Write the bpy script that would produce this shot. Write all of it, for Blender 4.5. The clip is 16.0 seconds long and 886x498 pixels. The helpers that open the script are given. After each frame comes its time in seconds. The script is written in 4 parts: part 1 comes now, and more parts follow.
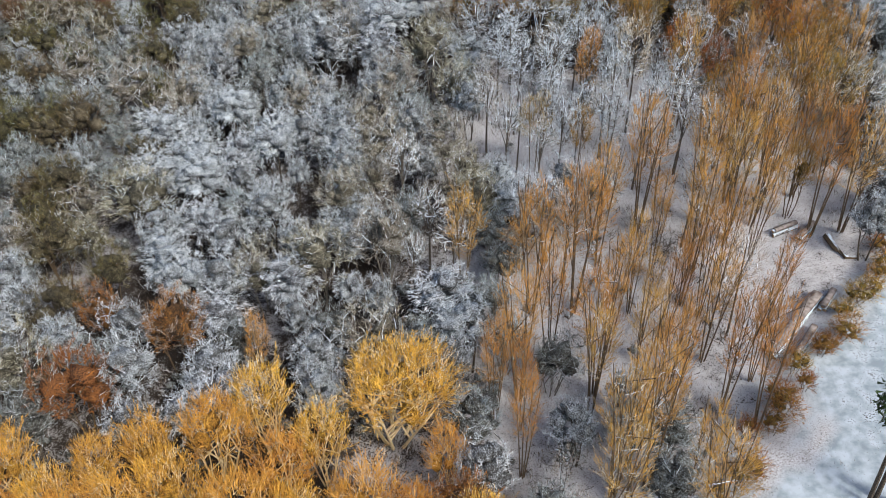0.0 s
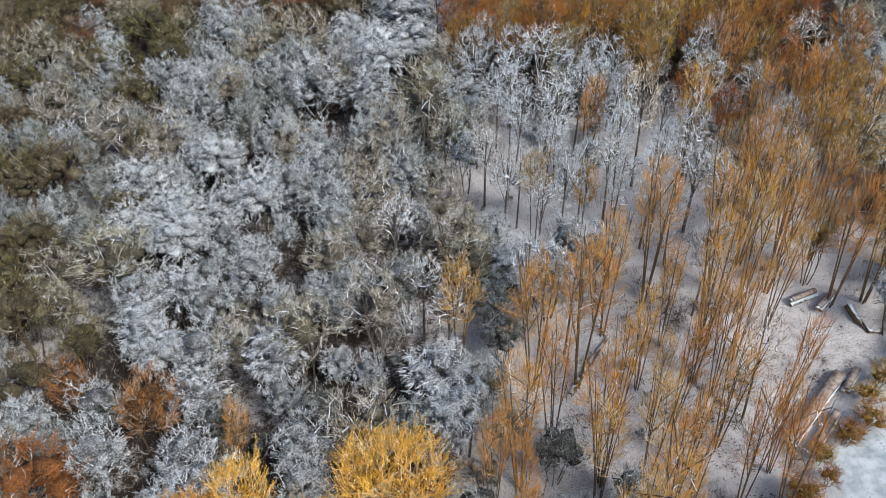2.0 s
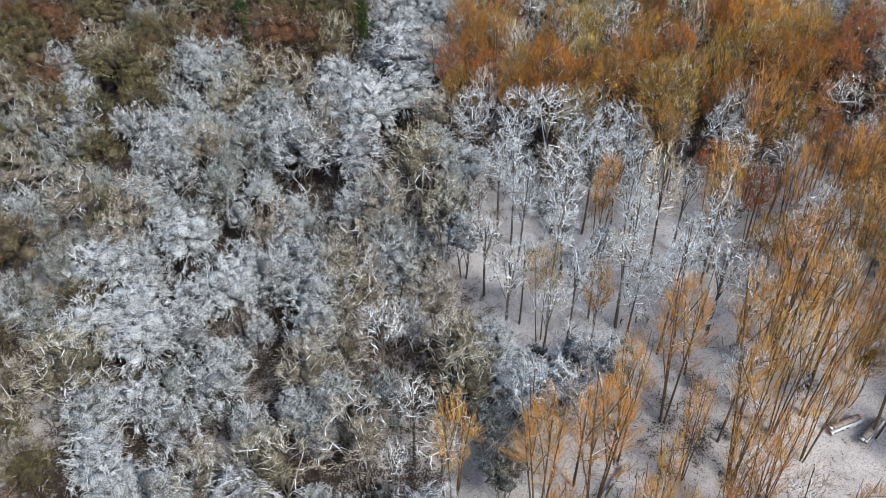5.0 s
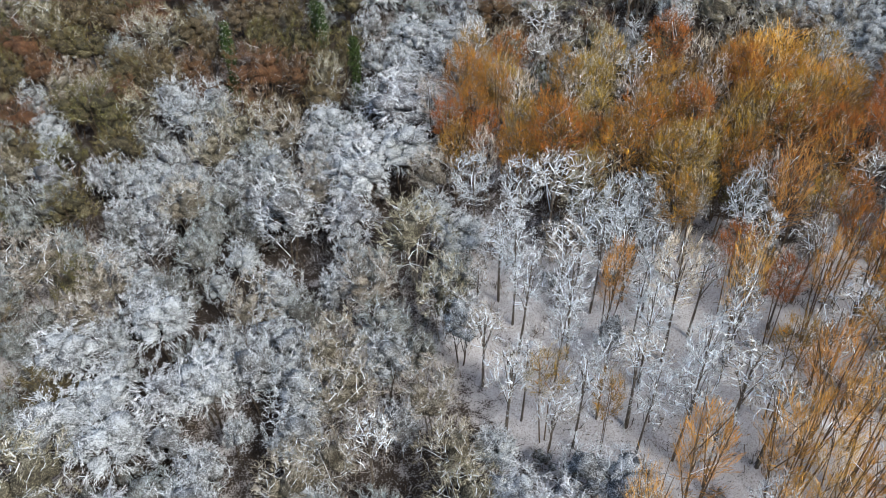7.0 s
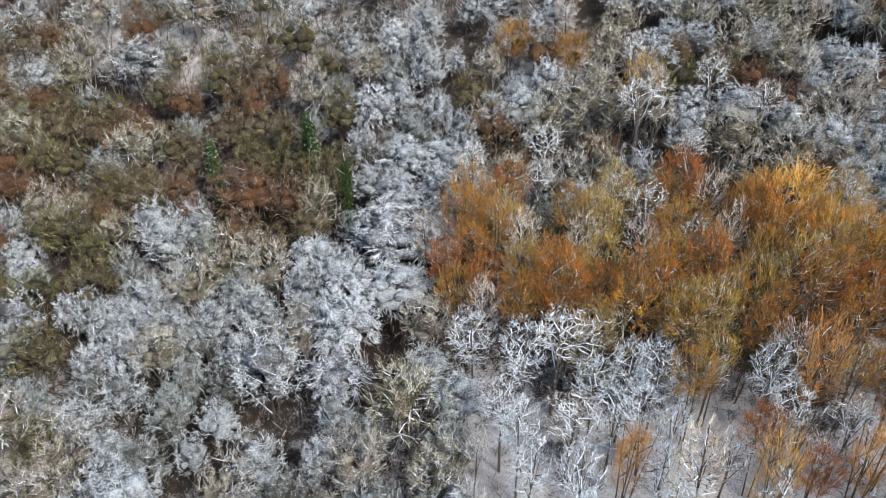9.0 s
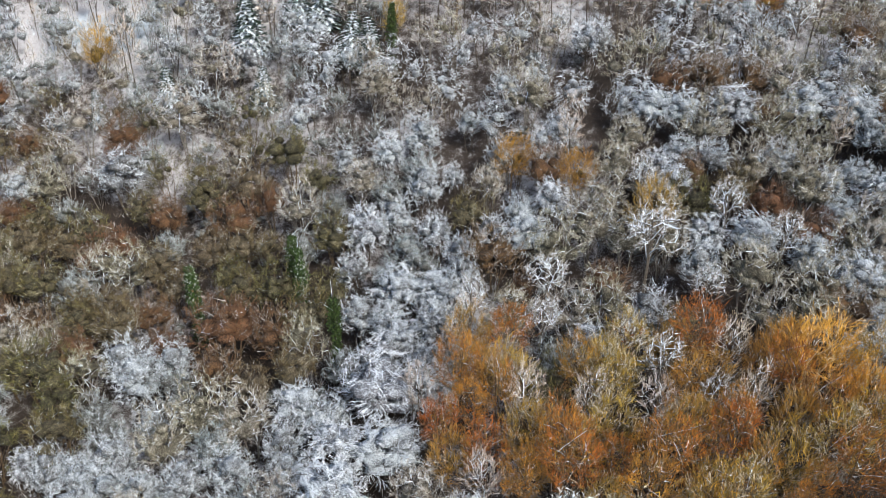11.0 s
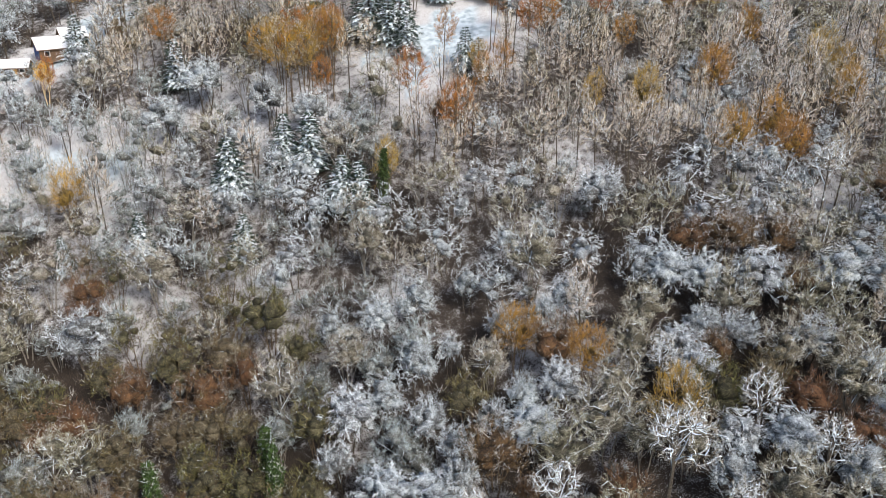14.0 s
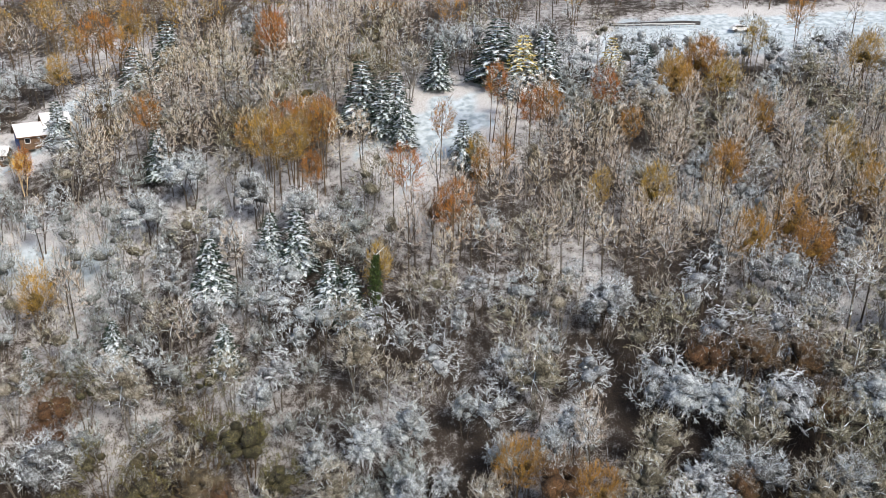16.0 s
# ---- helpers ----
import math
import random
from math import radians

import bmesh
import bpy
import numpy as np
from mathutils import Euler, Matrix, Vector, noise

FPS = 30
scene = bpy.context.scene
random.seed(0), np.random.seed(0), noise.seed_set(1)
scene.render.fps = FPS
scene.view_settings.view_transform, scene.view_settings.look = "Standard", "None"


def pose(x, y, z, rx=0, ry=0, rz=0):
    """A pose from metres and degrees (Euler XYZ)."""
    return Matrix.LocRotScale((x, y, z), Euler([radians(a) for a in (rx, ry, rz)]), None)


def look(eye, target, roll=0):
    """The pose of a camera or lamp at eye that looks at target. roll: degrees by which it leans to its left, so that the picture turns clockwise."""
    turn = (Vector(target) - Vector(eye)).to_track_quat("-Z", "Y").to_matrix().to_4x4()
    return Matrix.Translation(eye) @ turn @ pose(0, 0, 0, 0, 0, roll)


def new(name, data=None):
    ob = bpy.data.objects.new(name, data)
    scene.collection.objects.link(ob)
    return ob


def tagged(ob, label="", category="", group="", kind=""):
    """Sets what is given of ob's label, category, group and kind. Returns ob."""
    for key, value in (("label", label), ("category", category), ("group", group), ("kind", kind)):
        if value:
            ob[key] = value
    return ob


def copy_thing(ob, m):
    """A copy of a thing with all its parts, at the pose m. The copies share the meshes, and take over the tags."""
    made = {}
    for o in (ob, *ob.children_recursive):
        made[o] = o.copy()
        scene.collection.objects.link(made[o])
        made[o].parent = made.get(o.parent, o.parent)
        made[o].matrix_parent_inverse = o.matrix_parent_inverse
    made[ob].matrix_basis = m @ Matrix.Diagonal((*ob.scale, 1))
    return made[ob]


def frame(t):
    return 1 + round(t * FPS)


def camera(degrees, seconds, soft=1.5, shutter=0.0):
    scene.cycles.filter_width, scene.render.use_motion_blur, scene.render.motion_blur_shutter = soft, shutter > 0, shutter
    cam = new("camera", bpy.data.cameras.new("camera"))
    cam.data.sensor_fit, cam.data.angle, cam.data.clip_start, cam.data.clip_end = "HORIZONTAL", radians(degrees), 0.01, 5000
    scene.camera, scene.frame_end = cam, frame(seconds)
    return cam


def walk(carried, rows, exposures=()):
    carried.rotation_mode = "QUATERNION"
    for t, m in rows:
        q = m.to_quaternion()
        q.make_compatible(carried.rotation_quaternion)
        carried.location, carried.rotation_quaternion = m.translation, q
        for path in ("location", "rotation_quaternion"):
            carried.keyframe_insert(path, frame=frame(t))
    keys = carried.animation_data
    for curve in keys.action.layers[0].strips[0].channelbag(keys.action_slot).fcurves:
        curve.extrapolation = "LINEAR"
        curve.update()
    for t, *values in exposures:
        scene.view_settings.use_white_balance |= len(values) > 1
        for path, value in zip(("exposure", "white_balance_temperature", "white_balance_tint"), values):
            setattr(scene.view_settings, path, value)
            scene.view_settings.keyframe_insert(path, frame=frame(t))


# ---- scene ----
cam = camera(59.6, 16.0, 0.5)
METRES, EYE, TILT, LEAN, TURN = 90.0, 62.0, -33.0, 0.0, 0.0
ROWS = [
    (0.0, 0.0, 0.0, 0.0, -0.0, 0.0, -0.0),
    (0.5, 0.0011, 0.0124, 0.0163, -0.01, 0.01, -0.0),
    (1.0, 0.0026, 0.0273, 0.0356, -0.0, 0.02, -0.0),
    (1.5, 0.0043, 0.043, 0.0559, 0.01, 0.05, -0.02),
    (2.0, 0.0051, 0.0572, 0.0749, -0.02, 0.04, -0.03),
    (2.5, 0.0067, 0.074, 0.0973, 0.01, 0.04, -0.03),
    (3.0, 0.0077, 0.0915, 0.1196, -0.0, 0.05, -0.04),
    (3.5, 0.0088, 0.1071, 0.1406, 0.01, -0.01, -0.05),
    (6.0, 0.017, 0.2031, 0.2638, 0.25, -2.63, -0.29),
    (6.5, 0.0184, 0.2231, 0.2908, 0.28, -2.69, -0.33),
    (7.0, 0.0196, 0.2413, 0.3156, 0.29, -2.76, -0.36),
    (7.5, 0.0199, 0.2614, 0.3468, 0.25, -2.05, -0.42),
    (8.0, 0.0213, 0.2816, 0.3768, 0.27, -1.01, -0.48),
    (8.5, 0.0229, 0.2992, 0.4041, 0.32, -0.12, -0.52),
    (9.0, 0.0241, 0.3192, 0.4341, 0.35, 0.87, -0.54),
    (11.5, 0.0319, 0.4134, 0.581, 0.55, 5.21, -0.66),
    (12.0, 0.0327, 0.4298, 0.6066, 0.56, 5.96, -0.67),
    (12.5, 0.0339, 0.4483, 0.6349, 0.59, 6.83, -0.69),
    (13.0, 0.0349, 0.4663, 0.6634, 0.61, 7.69, -0.71),
    (13.5, 0.0355, 0.4821, 0.6884, 0.61, 8.48, -0.71),
    (14.0, 0.0367, 0.5, 0.7161, 0.64, 9.38, -0.72),
    (14.5, 0.0378, 0.5175, 0.7437, 0.65, 10.29, -0.75),
    (15.0, 0.0388, 0.533, 0.7677, 0.66, 11.12, -0.77),
    (15.5, 0.0399, 0.5501, 0.7947, 0.67, 12.06, -0.78),
    (16.0, 0.0411, 0.567, 0.8215, 0.68, 13.01, -0.8),
]
EXPOSURES = [(0.0, 0.3, 6650, 10), (6.0, 0.48, 6750, 10), (12.0, 0.74, 6650, 10), (16.0, 0.48, 7000, 10)]
walk(cam, [(t, pose(0, 0, EYE, TILT, LEAN, TURN) @ pose(METRES * x, METRES * y, METRES * z, 90 + pitch, roll, yaw)) for t, x, y, z, yaw, pitch, roll in ROWS], EXPOSURES)

# ---- sky and sun ----
SUN_ELEV, SUN_AZ = 42.0, 140.0  # degrees; azimuth clockwise from +y: behind the camera, to its right
world = bpy.data.worlds.new("winter_sky")
scene.world = world
world.use_nodes = True
wn, wl = world.node_tree.nodes, world.node_tree.links
sky = wn.new("ShaderNodeTexSky")
sky.sky_type = "NISHITA"
sky.sun_disc = False
sky.sun_elevation = radians(SUN_ELEV)
sky.sun_rotation = radians(SUN_AZ)
sky.air_density, sky.dust_density, sky.ozone_density = 1.0, 2.5, 1.0
wl.new(sky.outputs["Color"], wn["Background"].inputs["Color"])
wn["Background"].inputs["Strength"].default_value = 0.15
sun_data = bpy.data.lights.new("sun", "SUN")
sun_data.energy, sun_data.angle, sun_data.color = 2.4, radians(14.0), (1.0, 0.965, 0.895)
sun = new("sun", sun_data)
sx, sy = math.sin(radians(SUN_AZ)), math.cos(radians(SUN_AZ))
sun.matrix_world = look((60 * sx, 60 * sy, 60 * math.tan(radians(SUN_ELEV))), (0, 0, 0))


# ---- materials ----
def shader(name, rough=0.8):
    m = bpy.data.materials.new(name)
    m.use_nodes = True
    n, l = m.node_tree.nodes, m.node_tree.links
    b = n["Principled BSDF"]
    b.inputs["Roughness"].default_value = rough
    b.inputs["Specular IOR Level"].default_value = 0.25
    return m, n, l, b


def noise_node(n, l, scale, detail=4.0, coord="Object"):
    tc = n.new("ShaderNodeTexCoord")
    t = n.new("ShaderNodeTexNoise")
    t.inputs["Scale"].default_value, t.inputs["Detail"].default_value = scale, detail
    l.new(tc.outputs[coord], t.inputs["Vector"])
    return t


def ramp(n, stops, interpolation="LINEAR"):
    r = n.new("ShaderNodeValToRGB")
    r.color_ramp.interpolation = interpolation
    e = r.color_ramp.elements
    while len(e) < len(stops):
        e.new(0.5)
    for el, (p, c) in zip(e, stops):
        el.position, el.color = p, (*c, 1)
    return r


def mixed(n, l, fac, a, b):
    x = n.new("ShaderNodeMix")
    x.data_type = "RGBA"
    for value, socket in ((fac, x.inputs[0]), (a, x.inputs[6]), (b, x.inputs[7])):
        if isinstance(value, bpy.types.NodeSocket):
            l.new(value, socket)
        elif isinstance(value, tuple):
            socket.default_value = (*value, 1)
        else:
            socket.default_value = value
    return x.outputs[2]


def math_node(n, l, op, a, b=0.0, clamp=False):
    x = n.new("ShaderNodeMath")
    x.operation, x.use_clamp = op, clamp
    for value, socket in ((a, x.inputs[0]), (b, x.inputs[1])):
        if isinstance(value, bpy.types.NodeSocket):
            l.new(value, socket)
        else:
            socket.default_value = value
    return x.outputs[0]


FROST = (0.74, 0.84, 0.93)


def twig_material(name, stops, vary=0.35, patch=0.0, patch_colour=FROST, hue=0.014, clump=0.5):
    """Twigs or leaves: each one takes its colour from the stops by chance; whole trees vary in depth, and rime can lie in patches."""
    m, n, l, b = shader(name, 0.75)
    geo = n.new("ShaderNodeNewGeometry")
    r = ramp(n, stops, "LINEAR" if clump else "CONSTANT")
    info = n.new("ShaderNodeObjectInfo")
    shift = math_node(n, l, "MULTIPLY", math_node(n, l, "SUBTRACT", info.outputs["Random"], 0.5), vary * 0.7)
    # tufts turn lighter or darker together: lit clusters and shaded gaps put into colour
    tuft = math_node(n, l, "MULTIPLY", math_node(n, l, "SUBTRACT", noise_node(n, l, 0.75, 1.0).outputs["Fac"], 0.5), 3.2 * clump)
    own = math_node(n, l, "MULTIPLY", math_node(n, l, "SUBTRACT", geo.outputs["Random Per Island"], 0.5), 1.15 - 0.7 * clump)
    shift = math_node(n, l, "ADD", shift, math_node(n, l, "ADD", tuft, 0.5))
    l.new(math_node(n, l, "ADD", own, shift, True), r.inputs["Fac"])
    col = r.outputs["Color"]
    if patch:
        t = noise_node(n, l, 0.55, 2.0)
        f = math_node(n, l, "GREATER_THAN", t.outputs["Fac"], 1.0 - patch)
        second = math_node(n, l, "FRACT", math_node(n, l, "MULTIPLY", geo.outputs["Random Per Island"], 17.3))
        f = math_node(n, l, "MULTIPLY", f, math_node(n, l, "LESS_THAN", second, 0.75))
        col = mixed(n, l, f, col, patch_colour)
    hsv = n.new("ShaderNodeHueSaturation")
    l.new(math_node(n, l, "ADD", math_node(n, l, "MULTIPLY", info.outputs["Random"], vary), 1.0 - vary / 2), hsv.inputs["Value"])
    l.new(math_node(n, l, "ADD", math_node(n, l, "MULTIPLY", info.outputs["Random"], hue), 0.5 - hue / 2), hsv.inputs["Hue"])
    l.new(col, hsv.inputs["Color"])
    l.new(hsv.outputs["Color"], b.inputs["Base Color"])
    return m


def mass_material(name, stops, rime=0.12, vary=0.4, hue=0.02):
    """A dense tangle of fine twigs: shade painted as dark hollows, twig colours and rime that gathers on whatever faces
    up.
    """
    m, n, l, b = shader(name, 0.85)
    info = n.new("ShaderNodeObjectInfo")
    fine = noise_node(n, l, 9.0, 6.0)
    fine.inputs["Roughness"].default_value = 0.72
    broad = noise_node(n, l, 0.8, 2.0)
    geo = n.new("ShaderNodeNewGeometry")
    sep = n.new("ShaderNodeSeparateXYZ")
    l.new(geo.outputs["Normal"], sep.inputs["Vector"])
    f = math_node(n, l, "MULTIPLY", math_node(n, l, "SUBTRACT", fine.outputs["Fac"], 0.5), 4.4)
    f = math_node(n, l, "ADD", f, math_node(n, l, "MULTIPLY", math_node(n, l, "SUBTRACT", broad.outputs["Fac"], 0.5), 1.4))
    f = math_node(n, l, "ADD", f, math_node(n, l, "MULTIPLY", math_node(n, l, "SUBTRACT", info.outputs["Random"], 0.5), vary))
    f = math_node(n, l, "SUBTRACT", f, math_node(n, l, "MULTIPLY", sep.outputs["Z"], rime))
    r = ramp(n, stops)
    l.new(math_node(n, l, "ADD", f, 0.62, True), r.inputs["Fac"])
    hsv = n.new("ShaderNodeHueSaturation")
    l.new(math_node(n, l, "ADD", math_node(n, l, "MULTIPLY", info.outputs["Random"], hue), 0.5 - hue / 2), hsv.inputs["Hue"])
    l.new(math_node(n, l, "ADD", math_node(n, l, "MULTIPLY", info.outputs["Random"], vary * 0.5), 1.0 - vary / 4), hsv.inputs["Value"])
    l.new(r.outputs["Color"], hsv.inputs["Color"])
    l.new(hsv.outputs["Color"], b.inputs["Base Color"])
    bump = n.new("ShaderNodeBump")
    bump.inputs["Strength"].default_value, bump.inputs["Distance"].default_value = 0.9, 0.25
    l.new(fine.outputs["Fac"], bump.inputs["Height"])
    l.new(bump.outputs["Normal"], b.inputs["Normal"])
    return m


def bark_material(name, dark, light, snow=0.5, grain=9.0):
    """Bark with a line of snow on the upper side of whatever leans."""
    m, n, l, b = shader(name, 0.85)
    t = noise_node(n, l, grain)
    r = ramp(n, [(0.35, dark), (0.65, light)])
    l.new(t.outputs["Fac"], r.inputs["Fac"])
    geo = n.new("ShaderNodeNewGeometry")
    sep = n.new("ShaderNodeSeparateXYZ")
    l.new(geo.outputs["Normal"], sep.inputs["Vector"])
    t2 = noise_node(n, l, 2.2, 2.0)
    f = math_node(n, l, "ADD", sep.outputs["Z"], math_node(n, l, "MULTIPLY", t2.outputs["Fac"], 0.8))
    f = math_node(n, l, "MULTIPLY", math_node(n, l, "SUBTRACT", f, 1.15 - snow), 5.0, True)
    l.new(mixed(n, l, f, r.outputs["Color"], FROST), b.inputs["Base Color"])
    return m


BARK_DARK = bark_material("dark bark", (0.035, 0.028, 0.022), (0.11, 0.09, 0.07), 0.45)
BARK_BROWN = bark_material("brown bark", (0.05, 0.038, 0.026), (0.17, 0.12, 0.075), 0.0)
BARK_GREY = bark_material("grey bark", (0.09, 0.08, 0.07), (0.25, 0.23, 0.2), 0.42)
BARK_PALE = bark_material("pale birch bark", (0.35, 0.31, 0.26), (0.72, 0.68, 0.6), 0.75)
BARK_RIMED = bark_material("dark bark lined with snow", (0.05, 0.042, 0.035), (0.16, 0.14, 0.115), 0.64)
BARK_GOLD = bark_material("golden willow bark", (0.60, 0.45, 0.24), (0.85, 0.72, 0.48), -0.2)
TW_FROST = twig_material("rimed twigs", [(0, (0.76, 0.84, 0.91)), (0.40, (0.58, 0.65, 0.70)), (0.70, (0.34, 0.37, 0.395)), (1.0, (0.12, 0.125, 0.13))], 0.45)
TW_HAZEL = twig_material("fine grey rimed twigs", [(0, (0.54, 0.64, 0.69)), (0.36, (0.34, 0.395, 0.41)), (0.66, (0.185, 0.2, 0.19)), (0.98, (0.06, 0.06, 0.055))], 0.5, hue=0.03)
TW_WEEP = twig_material("heavily rimed hanging twigs", [(0, (0.8, 0.87, 0.93)), (0.45, (0.62, 0.69, 0.75)), (0.72, (0.36, 0.39, 0.42)), (1.0, (0.12, 0.12, 0.125))], 0.35)
TW_BARE = twig_material("half rimed olive twigs", [(0, (0.70, 0.71, 0.68)), (0.34, (0.46, 0.44, 0.37)), (0.64, (0.25, 0.22, 0.155)), (0.96, (0.075, 0.064, 0.044))], 0.5, hue=0.06)
TW_DUSKY = twig_material("dark olive twigs", [(0, (0.46, 0.46, 0.39)), (0.14, (0.22, 0.185, 0.07)), (0.5, (0.11, 0.092, 0.036)), (0.8, (0.035, 0.031, 0.018))], 0.55, hue=0.08)
TW_ANTLER = twig_material("sparse white twigs", [(0, FROST), (0.55, (0.5, 0.46, 0.4)), (0.8, (0.2, 0.16, 0.11))], 0.25)
TW_ORANGE = twig_material("orange leaves and twigs", [(0, (0.60, 0.265, 0.033)), (0.28, (0.40, 0.19, 0.034)), (0.55, (0.205, 0.122, 0.036)), (0.82, (0.075, 0.056, 0.026)), (1.0, (0.55, 0.47, 0.38))], 0.65, hue=0.06, clump=0.6)
TW_WHIP = twig_material("tawny birch twigs", [(0, (0.76, 0.40, 0.09)), (0.36, (0.58, 0.315, 0.085)), (0.66, (0.36, 0.21, 0.075)), (0.84, (0.13, 0.085, 0.045)), (0.96, (0.7, 0.6, 0.46))], 0.45, hue=0.025)
TW_YELLOW = twig_material("yellow willow leaves", [(0, (0.88, 0.53, 0.11)), (0.42, (0.74, 0.40, 0.075)), (0.72, (0.44, 0.225, 0.05)), (0.92, (0.19, 0.105, 0.035)), (0.99, (0.92, 0.75, 0.48))], 0.35, hue=0.025)
TW_RUST = twig_material("rust brown leaves", [(0, (0.52, 0.21, 0.035)), (0.40, (0.32, 0.13, 0.03)), (0.72, (0.12, 0.06, 0.026)), (0.98, (0.5, 0.45, 0.4))], 0.4, 0.06, hue=0.015)
TW_BROWN = twig_material("dull brown leaves", [(0, (0.21, 0.118, 0.055)), (0.40, (0.135, 0.077, 0.038)), (0.72, (0.065, 0.042, 0.026)), (0.98, (0.5, 0.48, 0.46))], 0.4, 0.12, hue=0.03)
TW_GOLD = twig_material("olive golden twigs", [(0, (0.58, 0.34, 0.065)), (0.40, (0.38, 0.228, 0.052)), (0.72, (0.16, 0.105, 0.037)), (0.98, (0.5, 0.46, 0.4))], 0.5, hue=0.04)
TW_POLE = twig_material("grey brown twigs with rime", [(0, (0.78, 0.755, 0.71)), (0.38, (0.60, 0.535, 0.455)), (0.70, (0.36, 0.28, 0.2)), (1.0, (0.12, 0.088, 0.06))], 0.5, hue=0.04)
TW_IVY = twig_material("dark ivy leaves", [(0, (0.045, 0.08, 0.02)), (0.55, (0.02, 0.036, 0.012)), (0.99, (0.3, 0.34, 0.3))], 0.3, clump=0.0)
TW_SPRUCE = twig_material("snowy spruce needles", [(0, (0.016, 0.034, 0.024)), (0.5, (0.035, 0.058, 0.045)), (0.86, (0.66, 0.72, 0.78))], 0.15, clump=0.0)
# low sunlight on the treetops, painted into the needles as gold
TW_SPRUCE_SUNLIT = twig_material("spruce needles with sunlight painted gold", [(0, (0.06, 0.07, 0.02)), (0.3, (0.5, 0.36, 0.06)), (0.72, (0.8, 0.74, 0.55))], 0.2, clump=0.0)
TW_SCRUB = twig_material("low rimed scrub", [(0, (0.66, 0.69, 0.72)), (0.35, (0.28, 0.25, 0.22)), (0.65, (0.12, 0.085, 0.06)), (0.85, (0.05, 0.04, 0.033))], 0.0)
TW_HEDGE = twig_material("brown hedge twigs", [(0, (0.42, 0.21, 0.045)), (0.4, (0.26, 0.145, 0.04)), (0.75, (0.09, 0.065, 0.03)), (0.96, (0.6, 0.56, 0.5))], 0.4, clump=0.0, hue=0.05)
MASS = {  # the tangle inside each kind of crown, its inner shade put into the colour
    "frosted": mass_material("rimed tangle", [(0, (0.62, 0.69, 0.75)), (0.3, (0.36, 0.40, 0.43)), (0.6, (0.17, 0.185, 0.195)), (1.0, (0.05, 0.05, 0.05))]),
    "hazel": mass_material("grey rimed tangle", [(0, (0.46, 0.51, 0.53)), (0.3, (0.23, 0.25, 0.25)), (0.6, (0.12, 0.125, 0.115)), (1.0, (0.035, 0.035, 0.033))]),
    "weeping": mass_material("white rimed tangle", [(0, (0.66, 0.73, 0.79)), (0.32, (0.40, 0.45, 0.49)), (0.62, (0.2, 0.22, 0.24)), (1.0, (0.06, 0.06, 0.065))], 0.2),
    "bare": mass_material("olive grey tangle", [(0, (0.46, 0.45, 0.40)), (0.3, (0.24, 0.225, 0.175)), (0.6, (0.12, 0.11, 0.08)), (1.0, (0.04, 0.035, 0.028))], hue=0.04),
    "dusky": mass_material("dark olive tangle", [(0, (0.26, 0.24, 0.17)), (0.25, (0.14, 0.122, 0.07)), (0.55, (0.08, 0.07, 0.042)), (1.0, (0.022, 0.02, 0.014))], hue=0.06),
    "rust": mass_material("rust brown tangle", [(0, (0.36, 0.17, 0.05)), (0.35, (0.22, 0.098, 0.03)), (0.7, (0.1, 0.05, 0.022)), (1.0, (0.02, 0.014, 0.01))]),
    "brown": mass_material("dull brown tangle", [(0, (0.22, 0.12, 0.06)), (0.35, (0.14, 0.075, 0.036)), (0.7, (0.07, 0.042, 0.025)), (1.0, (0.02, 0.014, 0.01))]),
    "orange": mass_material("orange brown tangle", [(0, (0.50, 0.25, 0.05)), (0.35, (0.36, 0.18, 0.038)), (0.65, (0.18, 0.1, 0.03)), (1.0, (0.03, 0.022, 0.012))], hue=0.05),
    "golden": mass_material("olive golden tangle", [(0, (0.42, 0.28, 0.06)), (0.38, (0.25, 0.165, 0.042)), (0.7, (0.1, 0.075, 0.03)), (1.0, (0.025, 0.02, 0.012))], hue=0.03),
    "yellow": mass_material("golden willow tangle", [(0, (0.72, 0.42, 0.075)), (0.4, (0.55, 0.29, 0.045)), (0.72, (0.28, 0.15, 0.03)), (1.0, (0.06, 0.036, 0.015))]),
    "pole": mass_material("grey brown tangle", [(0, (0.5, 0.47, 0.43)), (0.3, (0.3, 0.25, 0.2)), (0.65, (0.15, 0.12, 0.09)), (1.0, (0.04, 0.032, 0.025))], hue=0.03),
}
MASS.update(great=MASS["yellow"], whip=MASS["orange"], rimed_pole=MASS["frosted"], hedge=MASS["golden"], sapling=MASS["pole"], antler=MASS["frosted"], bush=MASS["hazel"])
# near-black tone paints the shade deep inside leafless crowns onto their twigs
INNER_SHADE = bark_material("inner twigs with shade in their colour", (0.03, 0.025, 0.02), (0.10, 0.085, 0.07), -1.0, 3.0)
SNOW_BOUGH = bark_material("snow laden bough", (0.016, 0.03, 0.02), (0.035, 0.05, 0.035), 0.12, 4.0)


